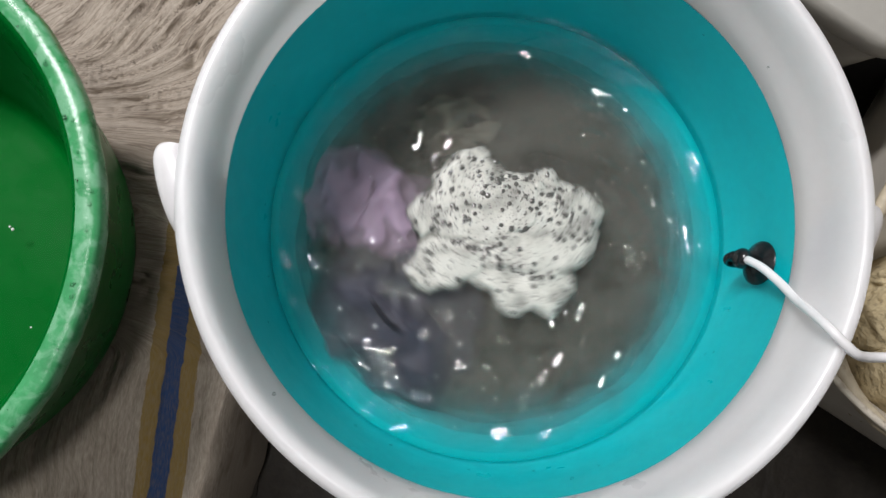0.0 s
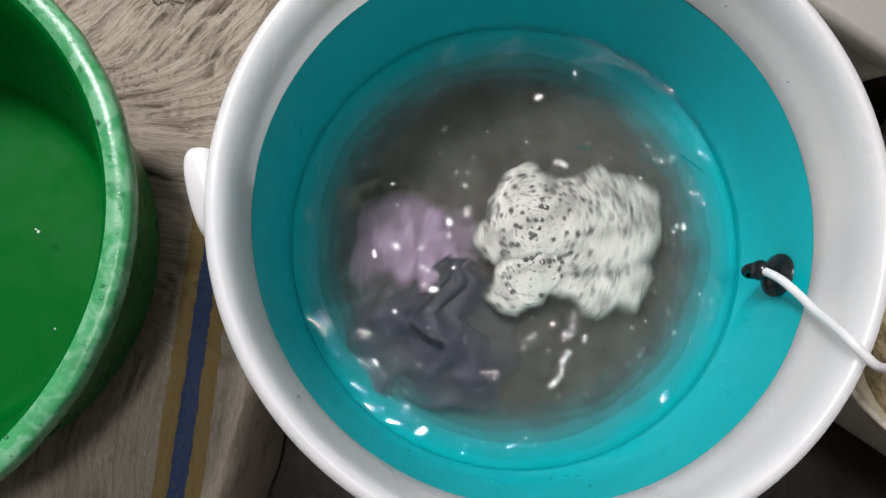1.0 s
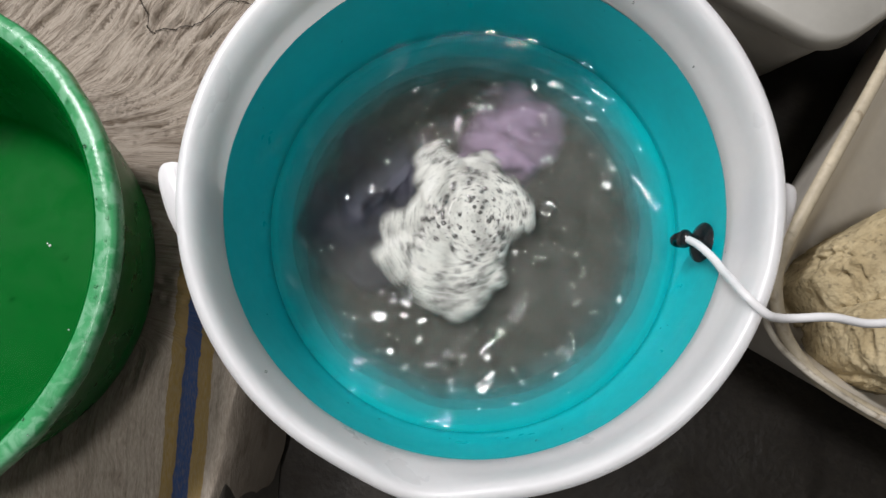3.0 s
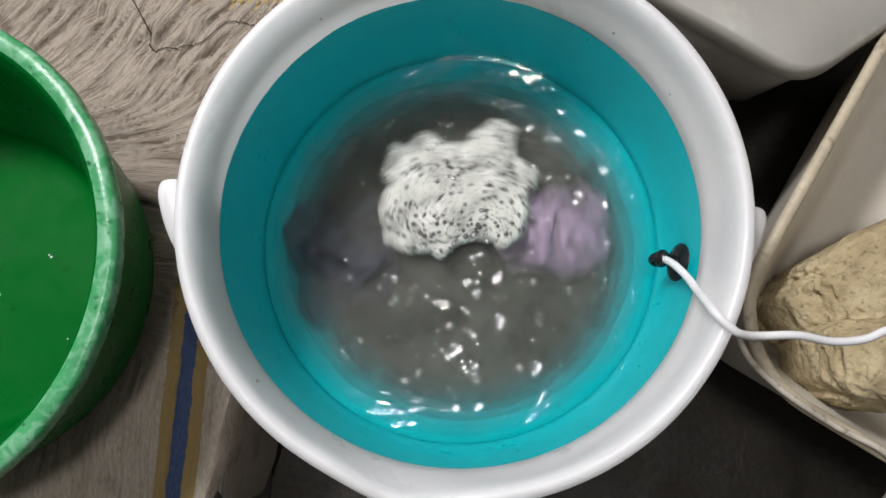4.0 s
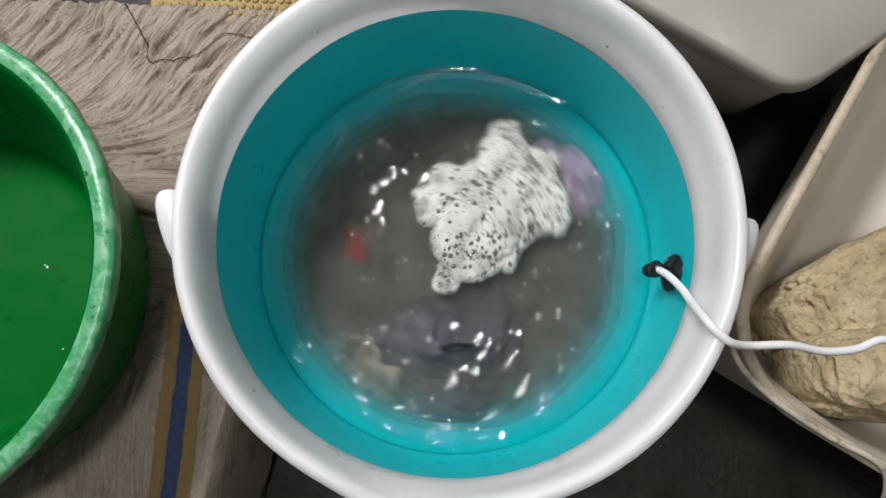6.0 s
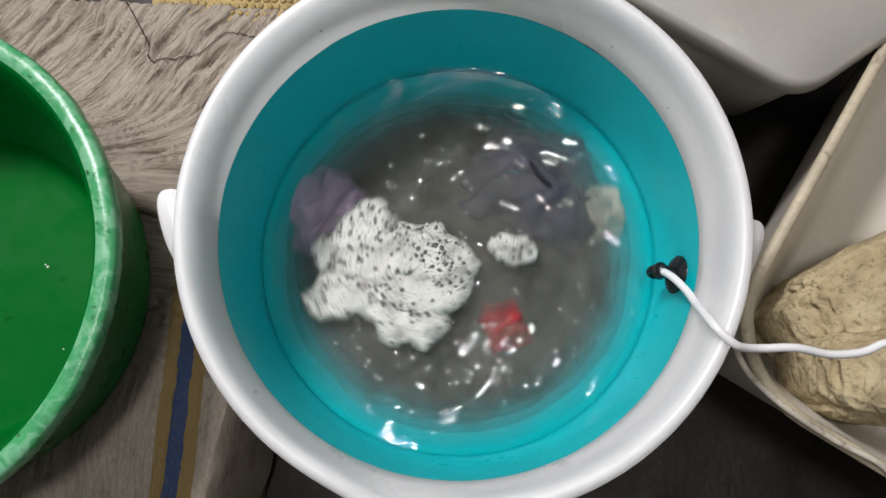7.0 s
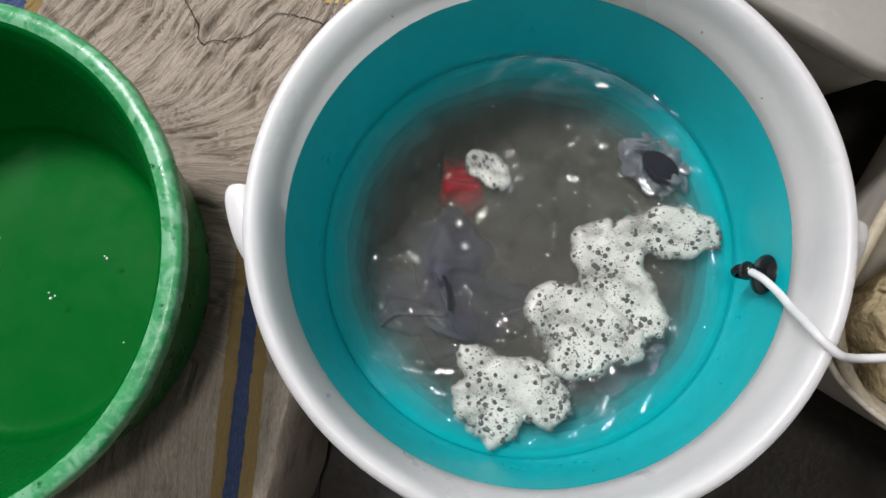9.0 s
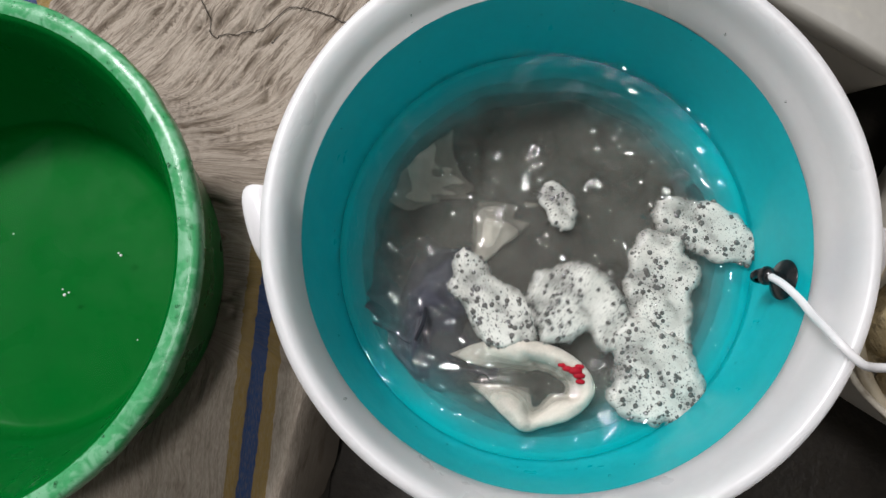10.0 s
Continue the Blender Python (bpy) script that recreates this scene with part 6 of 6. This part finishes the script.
    afloat(FOAM[1], [(0, 0.004, -0.022, 0.2067, 173), (0.1, -0.014, -0.020, 0.2067, 150), (0.2, -0.021, -0.020, 0.2067, 120), (0.3, -0.029, -0.010, 0.2067, 87), (0.4, -0.031, 0.005, 0.2067, 53), (0.5, -0.022, 0.033, 0.2067, 18), (0.6, -0.017, 0.047, 0.2067, -19), (0.7, 0.008, 0.041, 0.2067, -56), (0.8, 0.030, 0.029, 0.2067, -94), (0.9, 0.028, 0.004, 0.2067, -132), (1, 0.040, -0.016, 0.2067, -172), (1.1, 0.005, -0.033, 0.2067, -212), (1.2, -0.033, -0.021, 0.2067, -251), (1.3, -0.052, -0.010, 0.2067, -290), (1.4, -0.051, 0.029, 0.2067, -327), (1.5, -0.016, 0.056, 0.2067, -366), (1.6, 0.031, 0.039, 0.2067, -407), (1.7, 0.041, 0.010, 0.2067, -450), (1.8, 0.031, -0.016, 0.2067, -493), (1.9, 0.009, -0.035, 0.2067, -536), (2, -0.021, -0.031, 0.2067, -579), (2.1, -0.037, -0.015, 0.2067, -623), (2.2, -0.041, 0.008, 0.2067, -667), (2.3, -0.021, 0.036, 0.2067, -711), (2.4, 0.013, 0.040, 0.2067, -754), (2.5, 0.027, 0.037, 0.2067, -796), (2.6, 0.043, 0.003, 0.2067, -841), (2.7, 0.016, -0.016, 0.2067, -884), (2.8, -0.000, -0.025, 0.2067, -926), (2.9, -0.020, -0.020, 0.2067, -968), (3, -0.031, 0.000, 0.2067, -1010), (3.1, -0.023, 0.024, 0.2067, -1052), (3.2, 0.002, 0.036, 0.2067, -1094), (3.3, 0.029, 0.024, 0.2067, -1136), (3.4, 0.039, -0.005, 0.2067, -1178), (3.5, 0.023, -0.034, 0.2067, -1220), (3.6, -0.010, -0.041, 0.2067, -1262), (3.7, -0.038, -0.020, 0.2067, -1304), (3.8, -0.041, 0.015, 0.2067, -1346), (3.9, -0.035, 0.032, 0.2067, -1386), (4, -0.012, 0.057, 0.2067, -1424), (4.1, 0.025, 0.044, 0.2067, -1461), (4.2, 0.039, 0.015, 0.2067, -1497), (4.3, 0.042, -0.015, 0.2067, -1535), (4.4, 0.024, -0.041, 0.2067, -1572), (4.5, -0.018, -0.050, 0.2067, -1610), (4.6, -0.050, -0.030, 0.2067, -1647), (4.7, -0.062, 0.012, 0.2067, -1684), (4.8, -0.041, 0.054, 0.2067, -1721), (4.9, -0.012, 0.060, 0.2067, -1758), (5, 0.016, 0.051, 0.2067, -1797), (5.1, 0.043, 0.017, 0.2067, -1838), (5.2, 0.034, -0.017, 0.2067, -1879), (5.3, 0.018, -0.035, 0.2067, -1916), (5.4, -0.008, -0.042, 0.2067, -1950), (5.5, -0.036, -0.038, 0.2067, -1981), (5.6, -0.058, -0.012, 0.2067, -2010), (5.7, -0.051, 0.023, 0.2067, -2039), (5.8, -0.034, 0.043, 0.2067, -2066), (5.9, -0.011, 0.053, 0.2067, -2092), (6, 0.012, 0.051, 0.2067, -2117), (6.1, 0.032, 0.040, 0.2067, -2142), (6.2, 0.045, 0.022, 0.2067, -2167), (6.3, 0.049, 0.001, 0.2067, -2192), (6.4, 0.044, -0.020, 0.2067, -2217), (6.5, 0.030, -0.036, 0.2067, -2242), (6.6, 0.012, -0.044, 0.2067, -2267), (6.7, -0.007, -0.044, 0.2067, -2292), (6.8, -0.024, -0.037, 0.2067, -2315), (6.9, -0.035, -0.041, 0.2067, -2336), (7, -0.049, -0.037, 0.2067, -2354), (7.1, -0.063, -0.013, 0.2067, -2371), (7.2, -0.067, 0.004, 0.2067, -2388), (7.3, -0.068, 0.022, 0.2067, -2405), (7.4, -0.055, 0.038, 0.2067, -2422), (7.5, -0.040, 0.048, 0.2067, -2437), (7.6, -0.030, 0.064, 0.2067, -2452), (7.7, -0.013, 0.067, 0.2067, -2465), (7.8, 0.001, 0.064, 0.2067, -2476), (7.9, 0.012, 0.059, 0.2067, -2487), (8, 0.030, 0.046, 0.2067, -2496), (8.1, 0.040, 0.027, 0.2067, -2506), (8.2, 0.047, 0.010, 0.2067, -2514), (8.3, 0.048, -0.004, 0.2067, -2522), (8.4, 0.046, -0.007, 0.2067, -2530), (8.5, 0.055, -0.008, 0.2067, -2538), (8.6, 0.057, -0.010, 0.2067, -2545), (8.7, 0.059, -0.013, 0.2067, -2551), (8.8, 0.062, -0.015, 0.2067, -2555), (8.9, 0.064, -0.018, 0.2067, -2559), (9, 0.067, -0.020, 0.2067, -2561), (9.1, 0.070, -0.021, 0.2067, -2564), (9.2, 0.074, -0.022, 0.2067, -2568), (9.3, 0.078, -0.024, 0.2067, -2571), (9.4, 0.082, -0.025, 0.2067, -2575), (9.5, 0.084, -0.026, 0.2067, -2578), (9.6, 0.085, -0.026, 0.2067, -2580), (9.7, 0.085, -0.027, 0.2067, -2583), (9.8, 0.085, -0.027, 0.2067, -2585), (9.9, 0.084, -0.028, 0.2067, -2586), (10, 0.084, -0.028, 0.2067, -2588)])
    afloat(FOAM[2], [(0, -0.024, -0.014, 0.2072, 173), (0.1, -0.037, -0.003, 0.2072, 150), (0.2, -0.032, 0.006, 0.2072, 120), (0.3, -0.023, 0.018, 0.2072, 87), (0.4, -0.011, 0.025, 0.2072, 53), (0.5, 0.006, 0.038, 0.2072, 18), (0.6, 0.008, 0.034, 0.2072, -19), (0.7, 0.020, 0.016, 0.2072, -56), (0.8, 0.024, 0.001, 0.2072, -94), (0.9, 0.006, -0.014, 0.2072, -132), (1, 0.012, -0.016, 0.2072, -172), (1.1, -0.017, -0.015, 0.2072, -212), (1.2, -0.039, 0.007, 0.2072, -251), (1.3, -0.039, 0.015, 0.2072, -290), (1.4, -0.026, 0.041, 0.2072, -327), (1.5, 0.011, 0.049, 0.2072, -366), (1.6, 0.047, 0.015, 0.2072, -407), (1.7, 0.037, -0.018, 0.2072, -450), (1.8, 0.009, -0.034, 0.2072, -493), (1.9, -0.019, -0.033, 0.2072, -536), (2, -0.040, -0.011, 0.2072, -579), (2.1, -0.037, 0.013, 0.2072, -623), (2.2, -0.021, 0.028, 0.2072, -667), (2.3, 0.007, 0.037, 0.2072, -711), (2.4, 0.034, 0.021, 0.2072, -754), (2.5, 0.030, 0.008, 0.2072, -796), (2.6, 0.025, -0.019, 0.2072, -841), (2.7, -0.012, -0.020, 0.2072, -884), (2.8, -0.023, -0.009, 0.2072, -926), (2.9, -0.027, 0.007, 0.2072, -968), (3, -0.017, 0.025, 0.2072, -1010), (3.1, 0.004, 0.034, 0.2072, -1052), (3.2, 0.028, 0.025, 0.2072, -1094), (3.3, 0.041, -0.001, 0.2072, -1136), (3.4, 0.031, -0.033, 0.2072, -1178), (3.5, -0.001, -0.049, 0.2072, -1220), (3.6, -0.038, -0.036, 0.2072, -1262), (3.7, -0.055, 0.002, 0.2072, -1304), (3.8, -0.039, 0.043, 0.2072, -1346), (3.9, -0.015, 0.052, 0.2072, -1386), (4, 0.016, 0.061, 0.2072, -1424), (4.1, 0.049, 0.030, 0.2072, -1461), (4.2, 0.051, -0.011, 0.2072, -1497), (4.3, 0.036, -0.042, 0.2072, -1535), (4.4, 0.002, -0.059, 0.2072, -1572), (4.5, -0.046, -0.051, 0.2072, -1610), (4.6, -0.073, -0.014, 0.2072, -1647), (4.7, -0.071, 0.039, 0.2072, -1684), (4.8, -0.032, 0.080, 0.2072, -1721), (4.9, 0.011, 0.076, 0.2072, -1758), (5, 0.044, 0.049, 0.2072, -1797), (5.1, 0.062, -0.003, 0.2072, -1838), (5.2, 0.035, -0.045, 0.2072, -1879), (5.3, 0.002, -0.058, 0.2072, -1916), (5.4, -0.034, -0.053, 0.2072, -1950), (5.5, -0.064, -0.034, 0.2072, -1981), (5.6, -0.081, 0.005, 0.2072, -2010), (5.7, -0.062, 0.049, 0.2072, -2039), (5.8, -0.032, 0.071, 0.2072, -2066), (5.9, 0.003, 0.077, 0.2072, -2092), (6, 0.035, 0.068, 0.2072, -2117), (6.1, 0.060, 0.045, 0.2072, -2142), (6.2, 0.073, 0.015, 0.2072, -2167), (6.3, 0.071, -0.018, 0.2072, -2192), (6.4, 0.056, -0.046, 0.2072, -2217), (6.5, 0.030, -0.064, 0.2072, -2242), (6.6, -0.000, -0.070, 0.2072, -2267), (6.7, -0.029, -0.063, 0.2072, -2292), (6.8, -0.051, -0.045, 0.2072, -2315), (6.9, -0.063, -0.040, 0.2072, -2336), (7, -0.076, -0.027, 0.2072, -2354), (7.1, -0.084, 0.005, 0.2072, -2371), (7.2, -0.083, 0.027, 0.2072, -2388), (7.3, -0.076, 0.049, 0.2072, -2405), (7.4, -0.055, 0.066, 0.2072, -2422), (7.5, -0.033, 0.076, 0.2072, -2437), (7.6, -0.016, 0.088, 0.2072, -2452), (7.7, 0.006, 0.088, 0.2072, -2465), (7.8, 0.024, 0.081, 0.2072, -2476), (7.9, 0.037, 0.071, 0.2072, -2487), (8, 0.057, 0.053, 0.2072, -2496), (8.1, 0.067, 0.031, 0.2072, -2506), (8.2, 0.072, 0.018, 0.2072, -2514), (8.3, 0.069, 0.013, 0.2072, -2522), (8.4, 0.064, 0.020, 0.2072, -2530), (8.5, 0.062, 0.025, 0.2072, -2538), (8.6, 0.069, 0.025, 0.2072, -2545), (8.7, 0.076, 0.025, 0.2072, -2551), (8.8, 0.083, 0.025, 0.2072, -2555), (8.9, 0.090, 0.020, 0.2072, -2559), (9, 0.097, 0.015, 0.2072, -2561), (9.1, 0.099, 0.015, 0.2072, -2564), (9.2, 0.102, 0.016, 0.2072, -2568), (9.3, 0.105, 0.016, 0.2072, -2571), (9.4, 0.108, 0.016, 0.2072, -2575), (9.5, 0.111, 0.017, 0.2072, -2578), (9.6, 0.111, 0.018, 0.2072, -2580), (9.7, 0.111, 0.018, 0.2072, -2583), (9.8, 0.111, 0.019, 0.2072, -2585), (9.9, 0.111, 0.020, 0.2072, -2586), (10, 0.111, 0.021, 0.2072, -2588)])
    afloat(FOAM[3], [(0, 0.035, 0.001, 0.2077, 173), (0.1, 0.023, -0.012, 0.2077, 150), (0.2, 0.015, -0.031, 0.2077, 120), (0.3, -0.004, -0.039, 0.2077, 87), (0.4, -0.027, -0.033, 0.2077, 53), (0.5, -0.041, -0.000, 0.2077, 18), (0.6, -0.052, 0.032, 0.2077, -19), (0.7, -0.029, 0.050, 0.2077, -56), (0.8, 0.007, 0.058, 0.2077, -94), (0.9, 0.028, 0.042, 0.2077, -132), (1, 0.064, 0.013, 0.2077, -172), (1.1, 0.042, -0.026, 0.2077, -212), (1.2, 0.000, -0.039, 0.2077, -251), (1.3, -0.037, -0.045, 0.2077, -290), (1.4, -0.060, -0.008, 0.2077, -327), (1.5, -0.047, 0.033, 0.2077, -366), (1.6, -0.007, 0.041, 0.2077, -407), (1.7, 0.015, 0.038, 0.2077, -450), (1.8, 0.031, 0.022, 0.2077, -493), (1.9, 0.035, -0.007, 0.2077, -536), (2, 0.017, -0.028, 0.2077, -579), (2.1, -0.008, -0.040, 0.2077, -623), (2.2, -0.037, -0.030, 0.2077, -667), (2.3, -0.045, 0.006, 0.2077, -711), (2.4, -0.025, 0.034, 0.2077, -754), (2.5, -0.005, 0.058, 0.2077, -796), (2.6, 0.035, 0.041, 0.2077, -841), (2.7, 0.035, 0.017, 0.2077, -884), (2.8, 0.036, -0.015, 0.2077, -926), (2.9, 0.015, -0.036, 0.2077, -968), (3, -0.016, -0.035, 0.2077, -1010), (3.1, -0.036, -0.012, 0.2077, -1052), (3.2, -0.032, 0.017, 0.2077, -1094), (3.3, -0.008, 0.033, 0.2077, -1136), (3.4, 0.018, 0.026, 0.2077, -1178), (3.5, 0.028, 0.004, 0.2077, -1220), (3.6, 0.019, -0.016, 0.2077, -1262), (3.7, 0.000, -0.021, 0.2077, -1304), (3.8, -0.013, -0.011, 0.2077, -1346), (3.9, -0.030, -0.006, 0.2077, -1386), (4, -0.032, 0.024, 0.2077, -1424), (4.1, -0.011, 0.029, 0.2077, -1461), (4.2, 0.002, 0.024, 0.2077, -1497), (4.3, 0.019, 0.015, 0.2077, -1535), (4.4, 0.024, -0.003, 0.2077, -1572), (4.5, 0.005, -0.020, 0.2077, -1610), (4.6, -0.014, -0.020, 0.2077, -1647), (4.7, -0.026, -0.002, 0.2077, -1684), (4.8, -0.020, 0.021, 0.2077, -1721), (4.9, -0.015, 0.022, 0.2077, -1758), (5, -0.010, 0.024, 0.2077, -1797), (5.1, 0.004, 0.014, 0.2077, -1838), (5.2, 0.003, 0.006, 0.2077, -1879), (5.3, 0.007, 0.002, 0.2077, -1916), (5.4, 0.003, -0.006, 0.2077, -1950), (5.5, -0.008, -0.012, 0.2077, -1981), (5.6, -0.021, -0.004, 0.2077, -2010), (5.7, -0.014, 0.013, 0.2077, -2039), (5.8, -0.006, 0.017, 0.2077, -2066), (5.9, 0.003, 0.017, 0.2077, -2092), (6, 0.010, 0.013, 0.2077, -2117), (6.1, 0.014, 0.007, 0.2077, -2142), (6.2, 0.014, -0.000, 0.2077, -2167), (6.3, 0.012, -0.007, 0.2077, -2192), (6.4, 0.007, -0.011, 0.2077, -2217), (6.5, 0.001, -0.012, 0.2077, -2242), (6.6, -0.005, -0.010, 0.2077, -2267), (6.7, -0.008, -0.006, 0.2077, -2292), (6.8, -0.009, -0.001, 0.2077, -2315), (6.9, -0.009, -0.013, 0.2077, -2336), (7, -0.016, -0.019, 0.2077, -2354), (7.1, -0.025, -0.005, 0.2077, -2371), (7.2, -0.029, 0.000, 0.2077, -2388), (7.3, -0.032, 0.007, 0.2077, -2405), (7.4, -0.025, 0.014, 0.2077, -2422), (7.5, -0.018, 0.017, 0.2077, -2437), (7.6, -0.016, 0.028, 0.2077, -2452), (7.7, -0.008, 0.029, 0.2077, -2465), (7.8, -0.002, 0.026, 0.2077, -2476), (7.9, 0.003, 0.022, 0.2077, -2487), (8, 0.014, 0.011, 0.2077, -2496), (8.1, 0.019, -0.007, 0.2077, -2506), (8.2, 0.026, -0.033, 0.2077, -2514), (8.3, 0.030, -0.064, 0.2077, -2522), (8.4, 0.033, -0.084, 0.2077, -2530), (8.5, 0.035, -0.092, 0.2077, -2538), (8.6, 0.025, -0.095, 0.2077, -2545), (8.7, 0.015, -0.098, 0.2077, -2551), (8.8, 0.006, -0.102, 0.2077, -2555), (8.9, -0.004, -0.104, 0.2077, -2559), (9, -0.010, -0.105, 0.2077, -2561), (9.1, -0.013, -0.104, 0.2077, -2564), (9.2, -0.012, -0.101, 0.2077, -2568), (9.3, -0.012, -0.097, 0.2077, -2571), (9.4, -0.010, -0.093, 0.2077, -2575), (9.5, -0.008, -0.087, 0.2077, -2578), (9.6, -0.002, -0.079, 0.2077, -2580), (9.7, 0.004, -0.068, 0.2077, -2583), (9.8, 0.012, -0.058, 0.2077, -2585), (9.9, 0.019, -0.047, 0.2077, -2586), (10, 0.026, -0.036, 0.2077, -2588)])
    afloat(FOAM[4], [(0, -0.012, 0.015, 0.2082, 173), (0.1, -0.015, 0.019, 0.2082, 150), (0.2, -0.002, 0.014, 0.2082, 120), (0.3, 0.006, 0.008, 0.2082, 87), (0.4, 0.008, 0.000, 0.2082, 53), (0.5, 0.007, 0.007, 0.2082, 18), (0.6, -0.009, 0.008, 0.2082, -19), (0.7, -0.009, 0.006, 0.2082, -56), (0.8, -0.005, 0.011, 0.2082, -94), (0.9, -0.011, 0.012, 0.2082, -132), (1, 0.015, 0.015, 0.2082, -172), (1.1, 0.006, 0.006, 0.2082, -212), (1.2, -0.008, 0.009, 0.2082, -251), (1.3, -0.013, -0.003, 0.2082, -290), (1.4, -0.016, 0.011, 0.2082, -327), (1.5, 0.000, 0.020, 0.2082, -366), (1.6, 0.020, 0.001, 0.2082, -407), (1.7, 0.007, -0.010, 0.2082, -450), (1.8, -0.007, -0.007, 0.2082, -493), (1.9, -0.013, -0.003, 0.2082, -536), (2, -0.015, 0.008, 0.2082, -579), (2.1, -0.006, 0.009, 0.2082, -623), (2.2, -0.002, 0.003, 0.2082, -667), (2.3, 0.004, 0.006, 0.2082, -711), (2.4, 0.010, 0.001, 0.2082, -754), (2.5, -0.001, 0.009, 0.2082, -796), (2.6, 0.004, 0.003, 0.2082, -841), (2.7, -0.013, 0.011, 0.2082, -884), (2.8, -0.003, 0.014, 0.2082, -926), (2.9, 0.004, 0.011, 0.2082, -968), (3, 0.008, 0.007, 0.2082, -1010), (3.1, 0.011, 0.004, 0.2082, -1052), (3.2, 0.013, -0.002, 0.2082, -1094), (3.3, 0.012, -0.011, 0.2082, -1136), (3.4, 0.003, -0.020, 0.2082, -1178), (3.5, -0.014, -0.021, 0.2082, -1220), (3.6, -0.029, -0.006, 0.2082, -1262), (3.7, -0.029, 0.018, 0.2082, -1304), (3.8, -0.008, 0.038, 0.2082, -1346), (3.9, 0.004, 0.028, 0.2082, -1386), (4, 0.017, 0.030, 0.2082, -1424), (4.1, 0.031, 0.005, 0.2082, -1461), (4.2, 0.022, -0.020, 0.2082, -1497), (4.3, 0.007, -0.032, 0.2082, -1535), (4.4, -0.015, -0.033, 0.2082, -1572), (4.5, -0.044, -0.020, 0.2082, -1610), (4.6, -0.053, 0.009, 0.2082, -1647), (4.7, -0.040, 0.045, 0.2082, -1684), (4.8, -0.004, 0.067, 0.2082, -1721), (4.9, 0.026, 0.048, 0.2082, -1758), (5, 0.038, 0.018, 0.2082, -1797), (5.1, 0.037, -0.022, 0.2082, -1838), (5.2, 0.004, -0.043, 0.2082, -1879), (5.3, -0.021, -0.038, 0.2082, -1916), (5.4, -0.042, -0.023, 0.2082, -1950), (5.5, -0.056, -0.004, 0.2082, -1981), (5.6, -0.059, 0.027, 0.2082, -2010), (5.7, -0.032, 0.058, 0.2082, -2039), (5.8, -0.001, 0.066, 0.2082, -2066), (5.9, 0.028, 0.059, 0.2082, -2092), (6, 0.050, 0.040, 0.2082, -2117), (6.1, 0.062, 0.014, 0.2082, -2142), (6.2, 0.061, -0.014, 0.2082, -2167), (6.3, 0.048, -0.039, 0.2082, -2192), (6.4, 0.026, -0.055, 0.2082, -2217), (6.5, -0.000, -0.060, 0.2082, -2242), (6.6, -0.026, -0.053, 0.2082, -2267), (6.7, -0.046, -0.037, 0.2082, -2292), (6.8, -0.056, -0.015, 0.2082, -2315), (6.9, -0.058, -0.009, 0.2082, -2336), (7, -0.061, 0.001, 0.2082, -2354), (7.1, -0.062, 0.027, 0.2082, -2371), (7.2, -0.055, 0.041, 0.2082, -2388), (7.3, -0.045, 0.054, 0.2082, -2405), (7.4, -0.024, 0.063, 0.2082, -2422), (7.5, -0.004, 0.064, 0.2082, -2437), (7.6, 0.009, 0.070, 0.2082, -2452), (7.7, 0.026, 0.064, 0.2082, -2465), (7.8, 0.039, 0.054, 0.2082, -2476), (7.9, 0.047, 0.041, 0.2082, -2487), (8, 0.062, 0.023, 0.2082, -2496), (8.1, 0.067, -0.001, 0.2082, -2506), (8.2, 0.069, -0.020, 0.2082, -2514), (8.3, 0.066, -0.032, 0.2082, -2522), (8.4, 0.063, -0.032, 0.2082, -2530), (8.5, 0.062, -0.030, 0.2082, -2538), (8.6, 0.057, -0.035, 0.2082, -2545), (8.7, 0.052, -0.040, 0.2082, -2551), (8.8, 0.046, -0.044, 0.2082, -2555), (8.9, 0.042, -0.049, 0.2082, -2559), (9, 0.040, -0.053, 0.2082, -2561), (9.1, 0.043, -0.057, 0.2082, -2564), (9.2, 0.049, -0.060, 0.2082, -2568), (9.3, 0.056, -0.062, 0.2082, -2571), (9.4, 0.062, -0.065, 0.2082, -2575), (9.5, 0.067, -0.068, 0.2082, -2578), (9.6, 0.071, -0.070, 0.2082, -2580), (9.7, 0.074, -0.072, 0.2082, -2583), (9.8, 0.076, -0.075, 0.2082, -2585), (9.9, 0.079, -0.077, 0.2082, -2586), (10, 0.081, -0.079, 0.2082, -2588)])
    afloat(TOWEL, [(0, 0.02, 0.05, 0.150, 40), (8.4, 0.03, 0.07, 0.150, 40), (8.8, 0.028, 0.078, 0.165, 20), (9.0, 0.019, 0.080, 0.176, 12), (9.4, -0.012, 0.076, 0.190, -2), (9.7, -0.046, 0.050, 0.194, -28), (10, -0.060, 0.034, 0.1965, -44)])
    afloat(PILLOWCASE, [(0, 0.0, -0.05, 0.150, 60), (9.2, 0.0, -0.070, 0.150, 30), (9.5, -0.002, -0.085, 0.176, 12), (9.7, 0.000, -0.091, 0.196, 4), (10, 0.006, -0.093, 0.2055, 0)])


motions()
